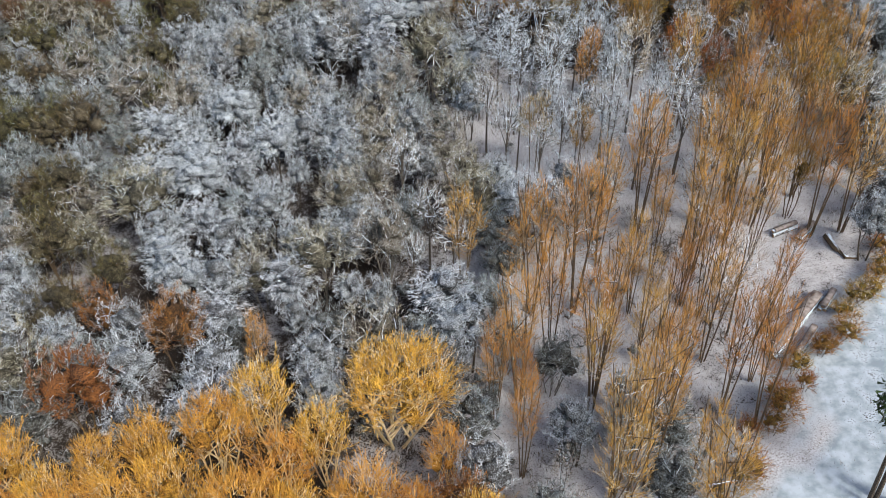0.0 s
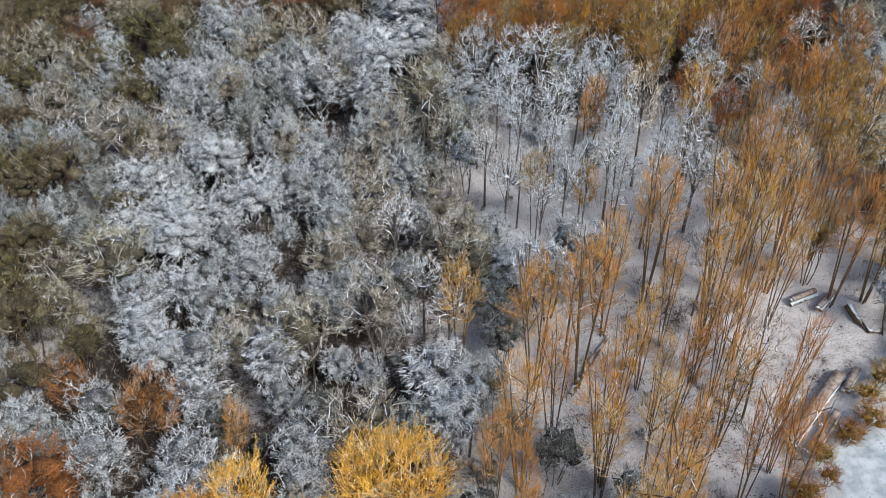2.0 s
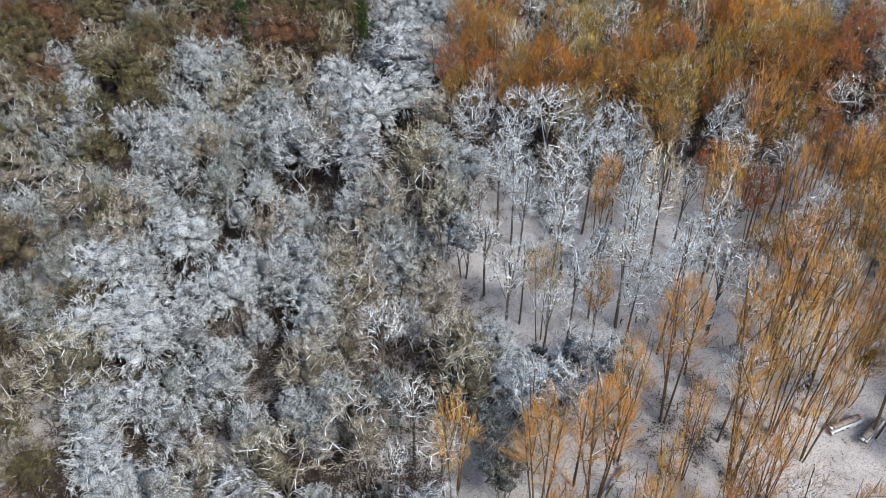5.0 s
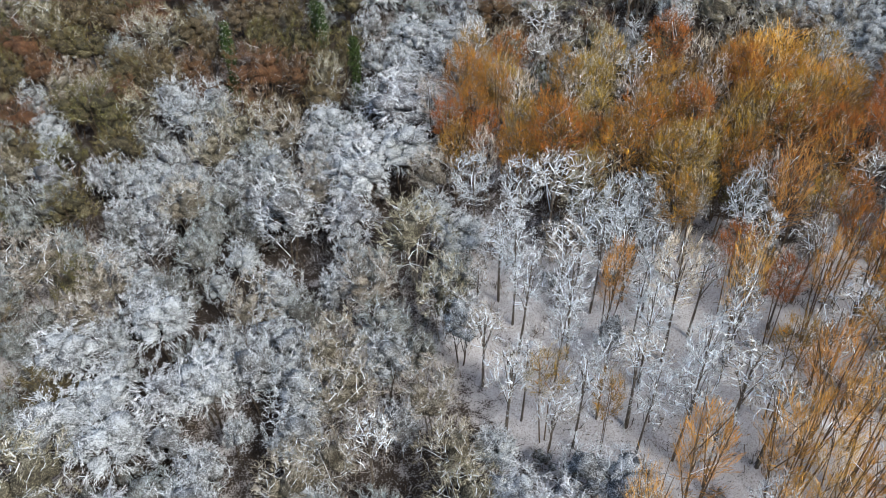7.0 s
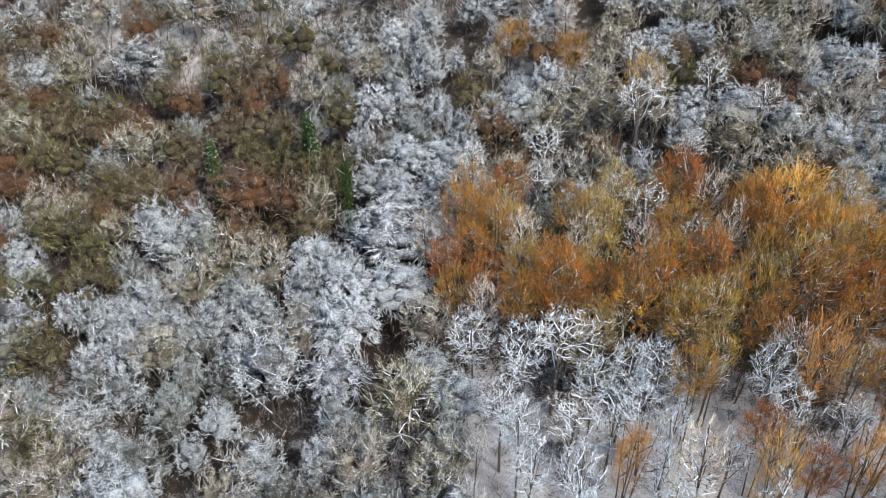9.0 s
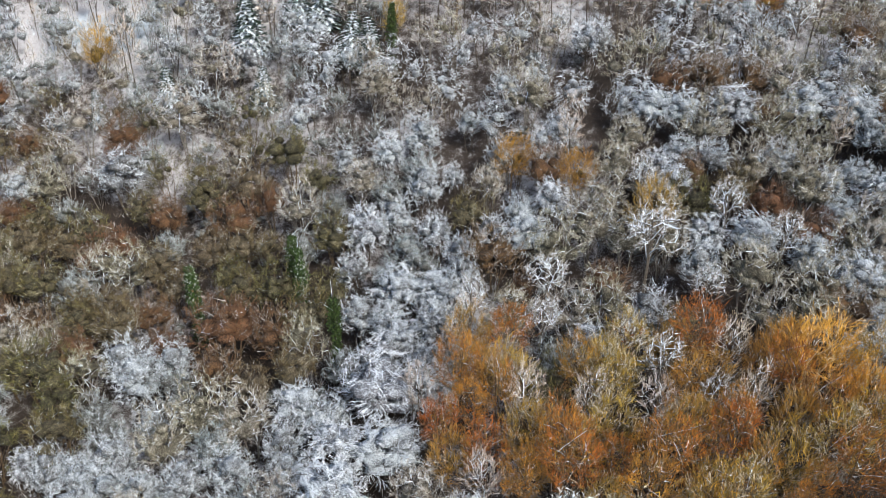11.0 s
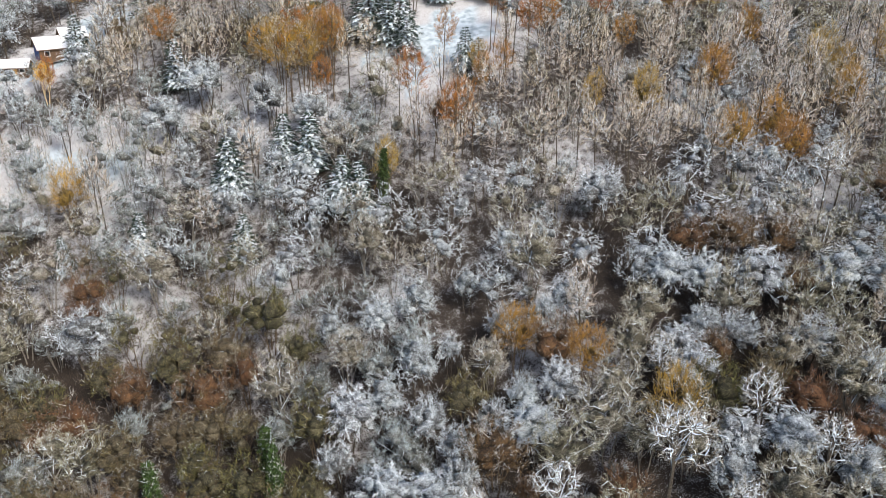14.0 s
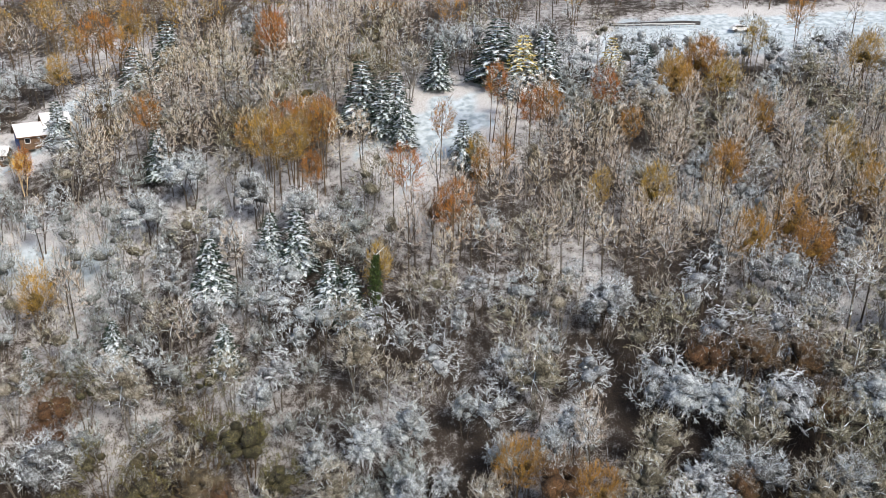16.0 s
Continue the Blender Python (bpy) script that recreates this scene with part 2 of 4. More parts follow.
def ground_material():
    m, n, l, b = shader("snow over leaf litter with wood shade", 0.9)
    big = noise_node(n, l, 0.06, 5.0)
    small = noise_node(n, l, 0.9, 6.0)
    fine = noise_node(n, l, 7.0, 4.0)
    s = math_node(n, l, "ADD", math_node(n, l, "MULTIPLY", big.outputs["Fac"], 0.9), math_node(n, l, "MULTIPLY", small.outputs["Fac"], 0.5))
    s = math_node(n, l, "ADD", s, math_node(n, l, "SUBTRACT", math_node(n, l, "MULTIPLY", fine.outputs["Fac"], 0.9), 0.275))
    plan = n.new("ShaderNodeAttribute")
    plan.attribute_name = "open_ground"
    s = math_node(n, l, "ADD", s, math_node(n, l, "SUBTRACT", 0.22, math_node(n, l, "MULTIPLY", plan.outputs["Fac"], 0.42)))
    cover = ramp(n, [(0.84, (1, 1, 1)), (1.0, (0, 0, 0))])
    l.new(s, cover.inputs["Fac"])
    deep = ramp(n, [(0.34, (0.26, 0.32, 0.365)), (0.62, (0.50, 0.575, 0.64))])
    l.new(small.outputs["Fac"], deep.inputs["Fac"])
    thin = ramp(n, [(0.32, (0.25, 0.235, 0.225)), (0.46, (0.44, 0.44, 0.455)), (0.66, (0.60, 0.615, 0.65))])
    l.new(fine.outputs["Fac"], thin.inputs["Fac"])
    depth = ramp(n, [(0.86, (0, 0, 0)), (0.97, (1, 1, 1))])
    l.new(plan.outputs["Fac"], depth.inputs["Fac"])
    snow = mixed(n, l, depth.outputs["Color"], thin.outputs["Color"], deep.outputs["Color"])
    # brown leaves, taken near black to carry the shade under the crowns
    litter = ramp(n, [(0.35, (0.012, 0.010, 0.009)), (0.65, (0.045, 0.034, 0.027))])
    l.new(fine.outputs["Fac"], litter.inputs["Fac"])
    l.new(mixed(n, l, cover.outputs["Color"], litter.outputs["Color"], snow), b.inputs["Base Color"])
    bump = n.new("ShaderNodeBump")
    bump.inputs["Strength"].default_value, bump.inputs["Distance"].default_value = 0.5, 0.15
    l.new(small.outputs["Fac"], bump.inputs["Height"])
    l.new(bump.outputs["Normal"], b.inputs["Normal"])
    return m


def plain(name, a, b2, scale=6.0, rough=0.8):
    m, n, l, b = shader(name, rough)
    t = noise_node(n, l, scale)
    r = ramp(n, [(0.3, a), (0.7, b2)])
    l.new(t.outputs["Fac"], r.inputs["Fac"])
    l.new(r.outputs["Color"], b.inputs["Base Color"])
    return m


GROUND = ground_material()
SNOW = plain("fresh snow", (0.74, 0.77, 0.82), (0.84, 0.86, 0.9), 0.8)
STALE = plain("old snow with bark crumbs", (0.13, 0.10, 0.085), (0.42, 0.38, 0.36), 2.6)
WOOD = plain("weathered boards", (0.07, 0.045, 0.03), (0.17, 0.11, 0.07), 5.0)
CUT = plain("sawn log ends", (0.3, 0.2, 0.11), (0.45, 0.31, 0.18), 9.0)
BLUE = plain("blue painted boards", (0.03, 0.07, 0.2), (0.05, 0.1, 0.26), 3.0)
OCHRE = plain("ochre boards", (0.4, 0.22, 0.06), (0.55, 0.32, 0.1), 3.0)
ASPHALT = plain("wet asphalt", (0.035, 0.034, 0.036), (0.07, 0.068, 0.07), 2.0, 0.6)
PAINT = plain("white car paint", (0.72, 0.73, 0.75), (0.78, 0.79, 0.8), 2.0, 0.3)
GLASS_DARK = plain("dark glass", (0.01, 0.012, 0.015), (0.02, 0.022, 0.025), 2.0, 0.1)
RUBBER = plain("tyre rubber", (0.015, 0.015, 0.015), (0.03, 0.03, 0.03), 8.0)
STEEL = plain("galvanised steel", (0.35, 0.36, 0.37), (0.5, 0.5, 0.5), 3.0, 0.5)

# ---- the lie of the land ----
KNOBS = [(-60, 60), (-20, 60), (30, 60), (-60, 105), (-15, 105), (35, 105), (-60, 150), (-15, 150), (35, 150), (-60, 195), (0, 195), (50, 195)]
SWELL = [-0.32, -8.96, -0.499, -6.441, 6.956, -6.547, -10.913, -14.357, -4.0, 0.496, 11.752, -4.094]


def slope(x, y):
    """Height of the hillside: a long rise with broad swells and hollows."""
    far = min(y, 460) + max(0, y - 460) * 0.04
    side = max(-400, min(400, x))
    z = 3.398 + 0.058 * side + 0.308 * max(far, -60)
    for (a, b), w in zip(KNOBS, SWELL):
        z += w * math.exp(-((x - a) ** 2 + (y - b) ** 2) / 2888.0)
    return z - 2.4 * math.exp(-((x - 17) ** 2 + (y - 53) ** 2) / 170.0)


def ground_z(x, y):
    rough = noise.noise((x * 0.09, y * 0.09, 3.0)) * 0.5 + noise.noise((x * 0.3, y * 0.3, 7.0)) * 0.15
    return slope(x, y) + rough


def mesh_object(name, verts, faces, material, parent=None, label="", smooth=False):
    me = bpy.data.meshes.new(name)
    me.from_pydata(verts, [], faces)
    me.materials.append(material)
    if smooth:
        me.shade_smooth()
    ob = new(name, me)
    if parent:
        ob.parent = parent
    if label:
        ob["label"] = label
    return ob


def spread(lo, hi, step, reach):
    out, d = [lo + step * i for i in range(int((hi - lo) / step) + 1)], step
    left, right = [], []
    a, b = lo, hi
    while a > -reach:
        d *= 1.5
        a, b = a - d, b + d
        left.append(a)
        right.append(b)
    return left[::-1] + out + right


gx, gy = spread(-150, 150, 2.0, 2400), spread(-10, 340, 2.0, 2400)
gv = [(x, y, ground_z(x, y)) for y in gy for x in gx]
gf = [(j * len(gx) + i, j * len(gx) + i + 1, (j + 1) * len(gx) + i + 1, (j + 1) * len(gx) + i) for j in range(len(gy) - 1) for i in range(len(gx) - 1)]
ground = tagged(mesh_object("ground", gv, gf, GROUND, smooth=True), "steep woodland floor with patchy snow over brown leaves, shade painted under the wood", "ground", kind="structure")


# ---- tree making ----
ico = bmesh.new()
bmesh.ops.create_icosphere(ico, subdivisions=1, radius=1.0)
ICO_V = [v.co.copy() for v in ico.verts]
ICO_F = [tuple(v.index for v in f.verts) for f in ico.faces]
ico.free()


class Shape:
    """Vertices and faces gathered for one mesh."""

    def __init__(self):
        self.v, self.f = [], []

    def tube(self, path, r0, r1, sides=5, tip=False):
        base, n = len(self.v), len(path)
        for i, p in enumerate(path):
            d = (path[min(i + 1, n - 1)] - path[max(i - 1, 0)]).normalized()
            a = d.orthogonal().normalized()
            b = d.cross(a)
            r = r0 + (r1 - r0) * i / (n - 1)
            if tip and i == n - 1:
                self.v.append(p[:])
                break
            for k in range(sides):
                q = 2 * math.pi * k / sides
                self.v.append((p + a * (r * math.cos(q)) + b * (r * math.sin(q)))[:])
        for i in range(n - 1):
            for k in range(sides):
                k2 = (k + 1) % sides
                if tip and i == n - 2:
                    self.f.append((base + i * sides + k, base + i * sides + k2, base + (n - 1) * sides))
                else:
                    self.f.append((base + i * sides + k, base + i * sides + k2, base + (i + 1) * sides + k2, base + (i + 1) * sides + k))

    def sliver(self, p, d, length, width, rng):
        """One fine twig or leaf: a narrow blade that ends in a point."""
        s = d.cross(Vector((rng.gauss(0, 1), rng.gauss(0, 1), rng.gauss(0, 1))))
        s = s.normalized() * width * 0.5 if s.length > 1e-6 else Vector((width * 0.5, 0, 0))
        i = len(self.v)
        if rng.random() < 0.5:
            p, d = p + d * length, -d
        self.v += [(p - s)[:], (p + s)[:], (p + d * length)[:]]
        self.f.append((i, i + 1, i + 2))

    def bit(self, q, e, size, rng, loose, wide=0.36):
        """A needle of rime, a bud or a small leaf, more or less along its twig."""
        d = (e + rand_dir(rng) * loose).normalized()
        s = d.cross(rand_dir(rng)).normalized() * size * wide
        i = len(self.v)
        self.v += [(q - d * size * 0.5 + s)[:], (q - d * size * 0.5 - s)[:], (q + d * size)[:]]
        self.f.append((i, i + 1, i + 2))

    def puff(self, p, rx, rz, rng):
        """A lump of dense twigs with an uneven outline."""
        i = len(self.v)
        turn = Matrix.Rotation(rng.uniform(0, 6.28), 3, "Z") @ Matrix.Rotation(rng.uniform(0, 6.28), 3, "X")
        for v in ICO_V:
            q = turn @ v * rng.uniform(0.62, 1.18)
            self.v.append((p.x + q.x * rx, p.y + q.y * rx, p.z + q.z * rz))
        self.f += [(i + a, i + b, i + c) for a, b, c in ICO_F]

    def box(self, x0, y0, z0, x1, y1, z1):
        i = len(self.v)
        self.v += [(x, y, z) for z in (z0, z1) for x, y in ((x0, y0), (x1, y0), (x1, y1), (x0, y1))]
        self.f += [(i, i + 3, i + 2, i + 1), (i + 4, i + 5, i + 6, i + 7)] + [(i + k, i + (k + 1) % 4, i + 4 + (k + 1) % 4, i + 4 + k) for k in range(4)]


def bend(a, b, c, n):
    return [a * (1 - t) ** 2 + b * (2 * t * (1 - t)) + c * t ** 2 for t in [i / (n - 1) for i in range(n)]]


def rand_dir(rng):
    return Vector((rng.gauss(0, 1), rng.gauss(0, 1), rng.gauss(0, 1))).normalized()


def branching(spec, seed, thin=1.0):
    """The wood and the twigs of one leafless or half-leafed tree that stands on the origin."""
    rng = random.Random(seed)
    H, R = spec["H"], spec["R"]
    wood, twigs = Shape(), Shape()
    core = Vector((0, 0, H * spec["zc"]))
    half = H * spec["hc"]
    stems = spec.get("stems", 1)
    low = spec.get("low", -0.35)
    lobes = [(rand_dir(rng), rng.uniform(0.12, 0.3)) for _ in range(5)]

    def shell(d, r):
        """A point of the lobed crown in the direction d, r of the way out."""
        for e, w in lobes:
            r *= 1 + w * max(0.0, d.dot(e)) ** 3 - 0.06
        return core + Vector((R * r * d.x, R * r * d.y, half * r * d.z))

    stem_paths, nodes = [], []
    for s in range(stems):
        q = 2 * math.pi * (s + rng.random() * 0.5) / stems
        off = R * (0.1 if stems > 1 else 0.0)
        foot = Vector((off * math.cos(q), off * math.sin(q), -0.5))
        out = R * spec.get("lean", 0.35) * (1 if stems > 1 else 0.3)
        head = Vector((out * math.cos(q), out * math.sin(q), H * spec["top"]))
        mid = (foot + head) / 2 + Vector((rng.gauss(0, 0.12), rng.gauss(0, 0.12), 0)) * R * 0.5
        path = bend(foot, mid, head, 6)
        wood.tube(path, spec["r0"] / math.sqrt(stems), spec["r0"] * 0.25 / math.sqrt(stems), 5)
        stem_paths.append(path)
        nodes += path[3:]
    n = spec["limbs"] if thin > 0.9 else max(4, spec["limbs"] * 2 // 3)
    for i in range(n):
        path = stem_paths[i % stems]
        u = spec["from"][0] + (spec["from"][1] - spec["from"][0]) * ((i + rng.random()) / n)
        k = min(4.99, u * 5)
        a = path[int(k)].lerp(path[int(k) + 1], k - int(k))
        q = 2.39996 * i + rng.uniform(-0.4, 0.4)
        el = math.asin(rng.uniform(low * 0.5, 0.95))
        end = shell(Vector((math.cos(el) * math.cos(q), math.cos(el) * math.sin(q), math.sin(el))), rng.uniform(0.68, 0.9))
        ctrl = a.lerp(end, 0.5) + Vector((0, 0, spec["fan"] * (end - a).length)) + rand_dir(rng) * 0.2
        limb = bend(a, ctrl, end, 4)
        wood.tube(limb, spec["r0"] * 0.26 * spec.get("thick", 1.0), 0.025 * spec.get("thick", 1.0), 4, True)
        nodes += [limb[1], limb[2], limb[3], limb[1].lerp(limb[2], 0.5), limb[2].lerp(limb[3], 0.5)]
    count = max(10, int(spec["sprays"] * (0.55 + 0.45 * thin)))
    points = []
    for i in range(count):
        z = low + (1 - low) * (i + rng.random()) / count
        q = 2.39996 * i + rng.uniform(-0.5, 0.5)
        c = math.sqrt(max(0.0, 1 - z * z))
        d = Vector((c * math.cos(q), c * math.sin(q), z))
        points.append((shell(d, rng.uniform(0.4, 1.0) ** 0.6), d))
    points.sort(key=lambda w: (w[0] - core).length_squared)
    for p, d in points:
        near = min(nodes, key=lambda w: (w - p).length_squared + 2.0 * max(0.0, w.z - p.z + 0.3))
        crook = near.lerp(p, 0.5) + rand_dir(rng) * (p - near).length * 0.16
        if thin > 0.9 and spec.get("thick", 1.0) > 1.0:
            wood.tube([near, crook, p], 0.03 * spec.get("thick", 1.0) ** 2, 0.02 * spec.get("thick", 1.0) ** 2, 3, True)
        else:
            wood.tube([near, p], 0.03, 0.03, 3, True)
        nodes.append(p)
        along = (p - near).normalized()
        size = R * spec.get("puff", 0.24)
        crumbs = spec["bits"] if thin > 0.9 else 1
        swell = 1.0 + 1.3 * (1 - thin)
        line = spec.get("line", 0.045) * swell
        rise = Vector((0, 0, spec["twig_rise"]))
        lead = (along * 0.8 + d * 0.5 + rise + rand_dir(rng) * 0.25).normalized()
        for _ in range(max(3, round(spec["twigs"] * (0.5 + 0.5 * thin)))):
            s = p - along * size * rng.uniform(0.0, 1.3) + rand_dir(rng) * size * 0.45 * rng.random()
            e = (lead + rand_dir(rng) * spec["wild"] * 0.85).normalized()
            ln = spec["tl"] * rng.uniform(0.75, 1.6)
            twigs.sliver(s, e, ln, line, rng)
            for k in range(crumbs):
                g = (e + rand_dir(rng) * (0.35 + 0.5 * spec.get("loose", 1.1)) + rise * 0.4).normalized()
                twigs.sliver(s + e * (ln * (0.15 + 0.75 * (k + rng.random()) / crumbs)), g, ln * rng.uniform(0.3, 0.65), line * rng.uniform(0.85, 1.25), rng)
            for k in range(spec.get("leaves", 0)):
                twigs.bit(s + e * (ln * rng.uniform(0.3, 1.1)) + rand_dir(rng) * 0.08, e, spec["tw"] * swell * rng.uniform(0.5, 1.1), rng, 1.0)
    twigs.outer = len(twigs.f)
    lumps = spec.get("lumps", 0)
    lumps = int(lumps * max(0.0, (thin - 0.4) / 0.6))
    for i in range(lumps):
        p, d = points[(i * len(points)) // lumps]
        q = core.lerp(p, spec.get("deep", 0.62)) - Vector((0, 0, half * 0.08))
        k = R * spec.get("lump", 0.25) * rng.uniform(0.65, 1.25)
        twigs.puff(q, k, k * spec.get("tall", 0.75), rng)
    wood.outer = len(wood.f)
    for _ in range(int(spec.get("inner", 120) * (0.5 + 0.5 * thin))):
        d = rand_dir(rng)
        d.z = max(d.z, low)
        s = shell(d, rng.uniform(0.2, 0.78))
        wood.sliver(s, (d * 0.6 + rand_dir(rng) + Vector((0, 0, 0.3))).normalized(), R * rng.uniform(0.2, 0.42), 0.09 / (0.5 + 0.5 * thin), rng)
    return wood, twigs


SPECS = {
    "frosted": dict(lumps=16, lump=0.3, loose=1.1, line=0.042, inner=24, H=9, R=3.1, zc=0.58, hc=0.44, top=0.55, stems=2, r0=0.16, limbs=10, sprays=96, twigs=7, bits=3, tl=0.42, tw=0.1, wild=0.85, fan=0.1, twig_rise=0.15, low=-0.5, puff=0.19, start=0),
    "hazel": dict(lumps=15, lump=0.3, loose=0.5, line=0.036, inner=30, H=8, R=2.9, zc=0.56, hc=0.46, top=0.5, stems=5, lean=0.4, r0=0.15, limbs=13, sprays=96, twigs=7, bits=3, tl=0.46, tw=0.1, wild=0.5, fan=0.03, twig_rise=0.4, low=-0.5, puff=0.19, start=0),
    "weeping": dict(lumps=20, lump=0.29, tall=0.6, loose=0.35, line=0.042, inner=20, H=10, R=3.6, zc=0.58, hc=0.42, top=0.7, stems=2, r0=0.17, limbs=12, sprays=112, twigs=7, bits=3, tl=0.55, tw=0.1, wild=0.35, fan=0.3, twig_rise=-0.7, low=-0.6, puff=0.18, start=0),
    "bare": dict(deep=0.5, lumps=9, lump=0.27, loose=0.6, line=0.04, inner=60, H=11, R=3.8, zc=0.58, hc=0.42, top=0.45, stems=3, lean=0.3, r0=0.19, limbs=15, sprays=104, twigs=7, bits=3, tl=0.6, tw=0.1, wild=0.6, fan=0.06, twig_rise=0.2, low=-0.5, puff=0.18, thick=1.1, start=0),
    "dusky": dict(deep=0.55, lumps=14, lump=0.27, loose=0.5, line=0.042, inner=40, H=10, R=3.6, zc=0.58, hc=0.42, top=0.45, stems=3, lean=0.3, r0=0.17, limbs=13, sprays=96, twigs=7, bits=3, tl=0.58, tw=0.1, wild=0.6, fan=0.06, twig_rise=0.3, low=-0.5, puff=0.19, thick=1, start=0),
    "antler": dict(lumps=0, lump=0.2, inner=10, line=0.045, H=12.5, R=2.8, zc=0.68, hc=0.30, top=0.78, stems=1, r0=0.2, limbs=13, sprays=84, twigs=5, bits=2, tl=0.5, tw=0.1, wild=1.0, fan=0.05, twig_rise=0.1, thick=1.35, start=2),
    "orange": dict(lumps=0, lump=0.22, tall=0.8, leaves=1, line=0.038, loose=0.35, inner=40, H=14.5, R=2.9, zc=0.68, hc=0.28, top=0.88, stems=2, lean=0.3, r0=0.14, limbs=12, sprays=96, twigs=7, bits=2, tl=0.8, tw=0.12, wild=0.5, fan=0.1, twig_rise=0.7, low=-0.9, puff=0.26, start=2),
    "whip": dict(lumps=0, lump=0.16, tall=2.2, line=0.034, loose=0.2, inner=30, H=15, R=2, zc=0.64, hc=0.36, top=0.95, stems=4, lean=0.8, r0=0.19, limbs=12, sprays=64, twigs=8, bits=2, tl=1.2, tw=0.1, wild=0.3, fan=0.05, twig_rise=1.2, low=-0.95, puff=0.36, start=1),
    "yellow": dict(lumps=3, lump=0.24, tall=1.0, line=0.038, loose=0.3, inner=60, H=10, R=3.0, zc=0.54, hc=0.46, top=0.5, stems=4, lean=0.55, r0=0.24, limbs=17, sprays=96, twigs=9, bits=2, tl=1.1, tw=0.11, wild=0.32, fan=0.03, twig_rise=0.7, low=-0.1, puff=0.28, thick=1, start=1),
    "great": dict(lumps=8, lump=0.17, tall=0.9, leaves=0, line=0.038, loose=0.3, inner=120, H=12, R=6.2, zc=0.52, hc=0.46, top=0.42, stems=5, lean=0.5, r0=0.42, limbs=30, sprays=210, twigs=12, bits=2, tl=1.1, tw=0.12, wild=0.35, fan=0.03, twig_rise=0.6, low=-0.15, puff=0.19, thick=1, start=1),
    "rimed_pole": dict(lumps=0, lump=0.22, line=0.042, loose=0.8, inner=24, H=13, R=2.3, zc=0.66, hc=0.34, top=0.88, stems=1, r0=0.14, limbs=12, sprays=76, twigs=6, bits=3, tl=0.5, tw=0.1, wild=0.75, fan=0.08, twig_rise=0.25, low=-0.8, puff=0.3, thick=1.2, start=2),
    "rust": dict(deep=0.5, lumps=12, lump=0.3, leaves=1, line=0.036, loose=0.5, inner=50, H=9.5, R=3.6, zc=0.58, hc=0.42, top=0.5, stems=3, r0=0.17, limbs=13, sprays=130, twigs=8, bits=2, tl=0.55, tw=0.13, wild=0.4, fan=0.1, twig_rise=0.45, low=-0.6, start=1),
    "golden": dict(deep=0.42, lumps=4, lump=0.26, tall=1.1, line=0.042, loose=0.3, inner=50, H=11.5, R=3.0, zc=0.58, hc=0.42, top=0.45, stems=4, lean=0.35, r0=0.17, limbs=14, sprays=100, twigs=8, bits=2, tl=1.1, tw=0.11, wild=0.4, fan=0.04, twig_rise=0.6, low=-0.6, start=1),
    "pole": dict(lumps=0, lump=0.2, tall=1.3, line=0.038, loose=0.5, inner=30, H=13, R=2.1, zc=0.66, hc=0.34, top=0.92, stems=1, r0=0.13, limbs=12, sprays=72, twigs=5, bits=3, tl=0.75, tw=0.1, wild=0.42, fan=0.1, twig_rise=0.8, low=-0.9, puff=0.26, thick=1.05, start=2),
    "sapling": dict(inner=10, line=0.04, H=6, R=1.1, zc=0.6, hc=0.4, top=0.9, stems=2, lean=0.4, r0=0.06, limbs=6, sprays=26, twigs=3, bits=3, tl=0.55, tw=0.1, wild=0.6, fan=0.1, twig_rise=0.5, low=-0.9, puff=0.36, start=1),
    "bush": dict(lumps=4, lump=0.33, inner=10, line=0.05, H=3.2, R=1.7, zc=0.5, hc=0.5, top=0.4, stems=3, r0=0.07, limbs=5, sprays=16, twigs=3, bits=2, tl=0.6, tw=0.1, wild=0.9, fan=0.1, twig_rise=0.2, low=-0.3, puff=0.35, start=0),
    "hedge": dict(lumps=6, lump=0.3, inner=30, line=0.045, H=3.4, R=1.6, zc=0.5, hc=0.5, top=0.5, stems=3, r0=0.08, limbs=6, sprays=42, twigs=5, bits=3, tl=0.6, tw=0.1, wild=0.7, fan=0.1, twig_rise=0.4, low=-0.7, puff=0.3, start=0),
}
SPECS["brown"] = dict(SPECS["rust"])
for spec in SPECS.values():
    spec["from"] = ((0.2, 1.0), (0.3, 1.0), (0.45, 1.0))[spec.pop("start")]
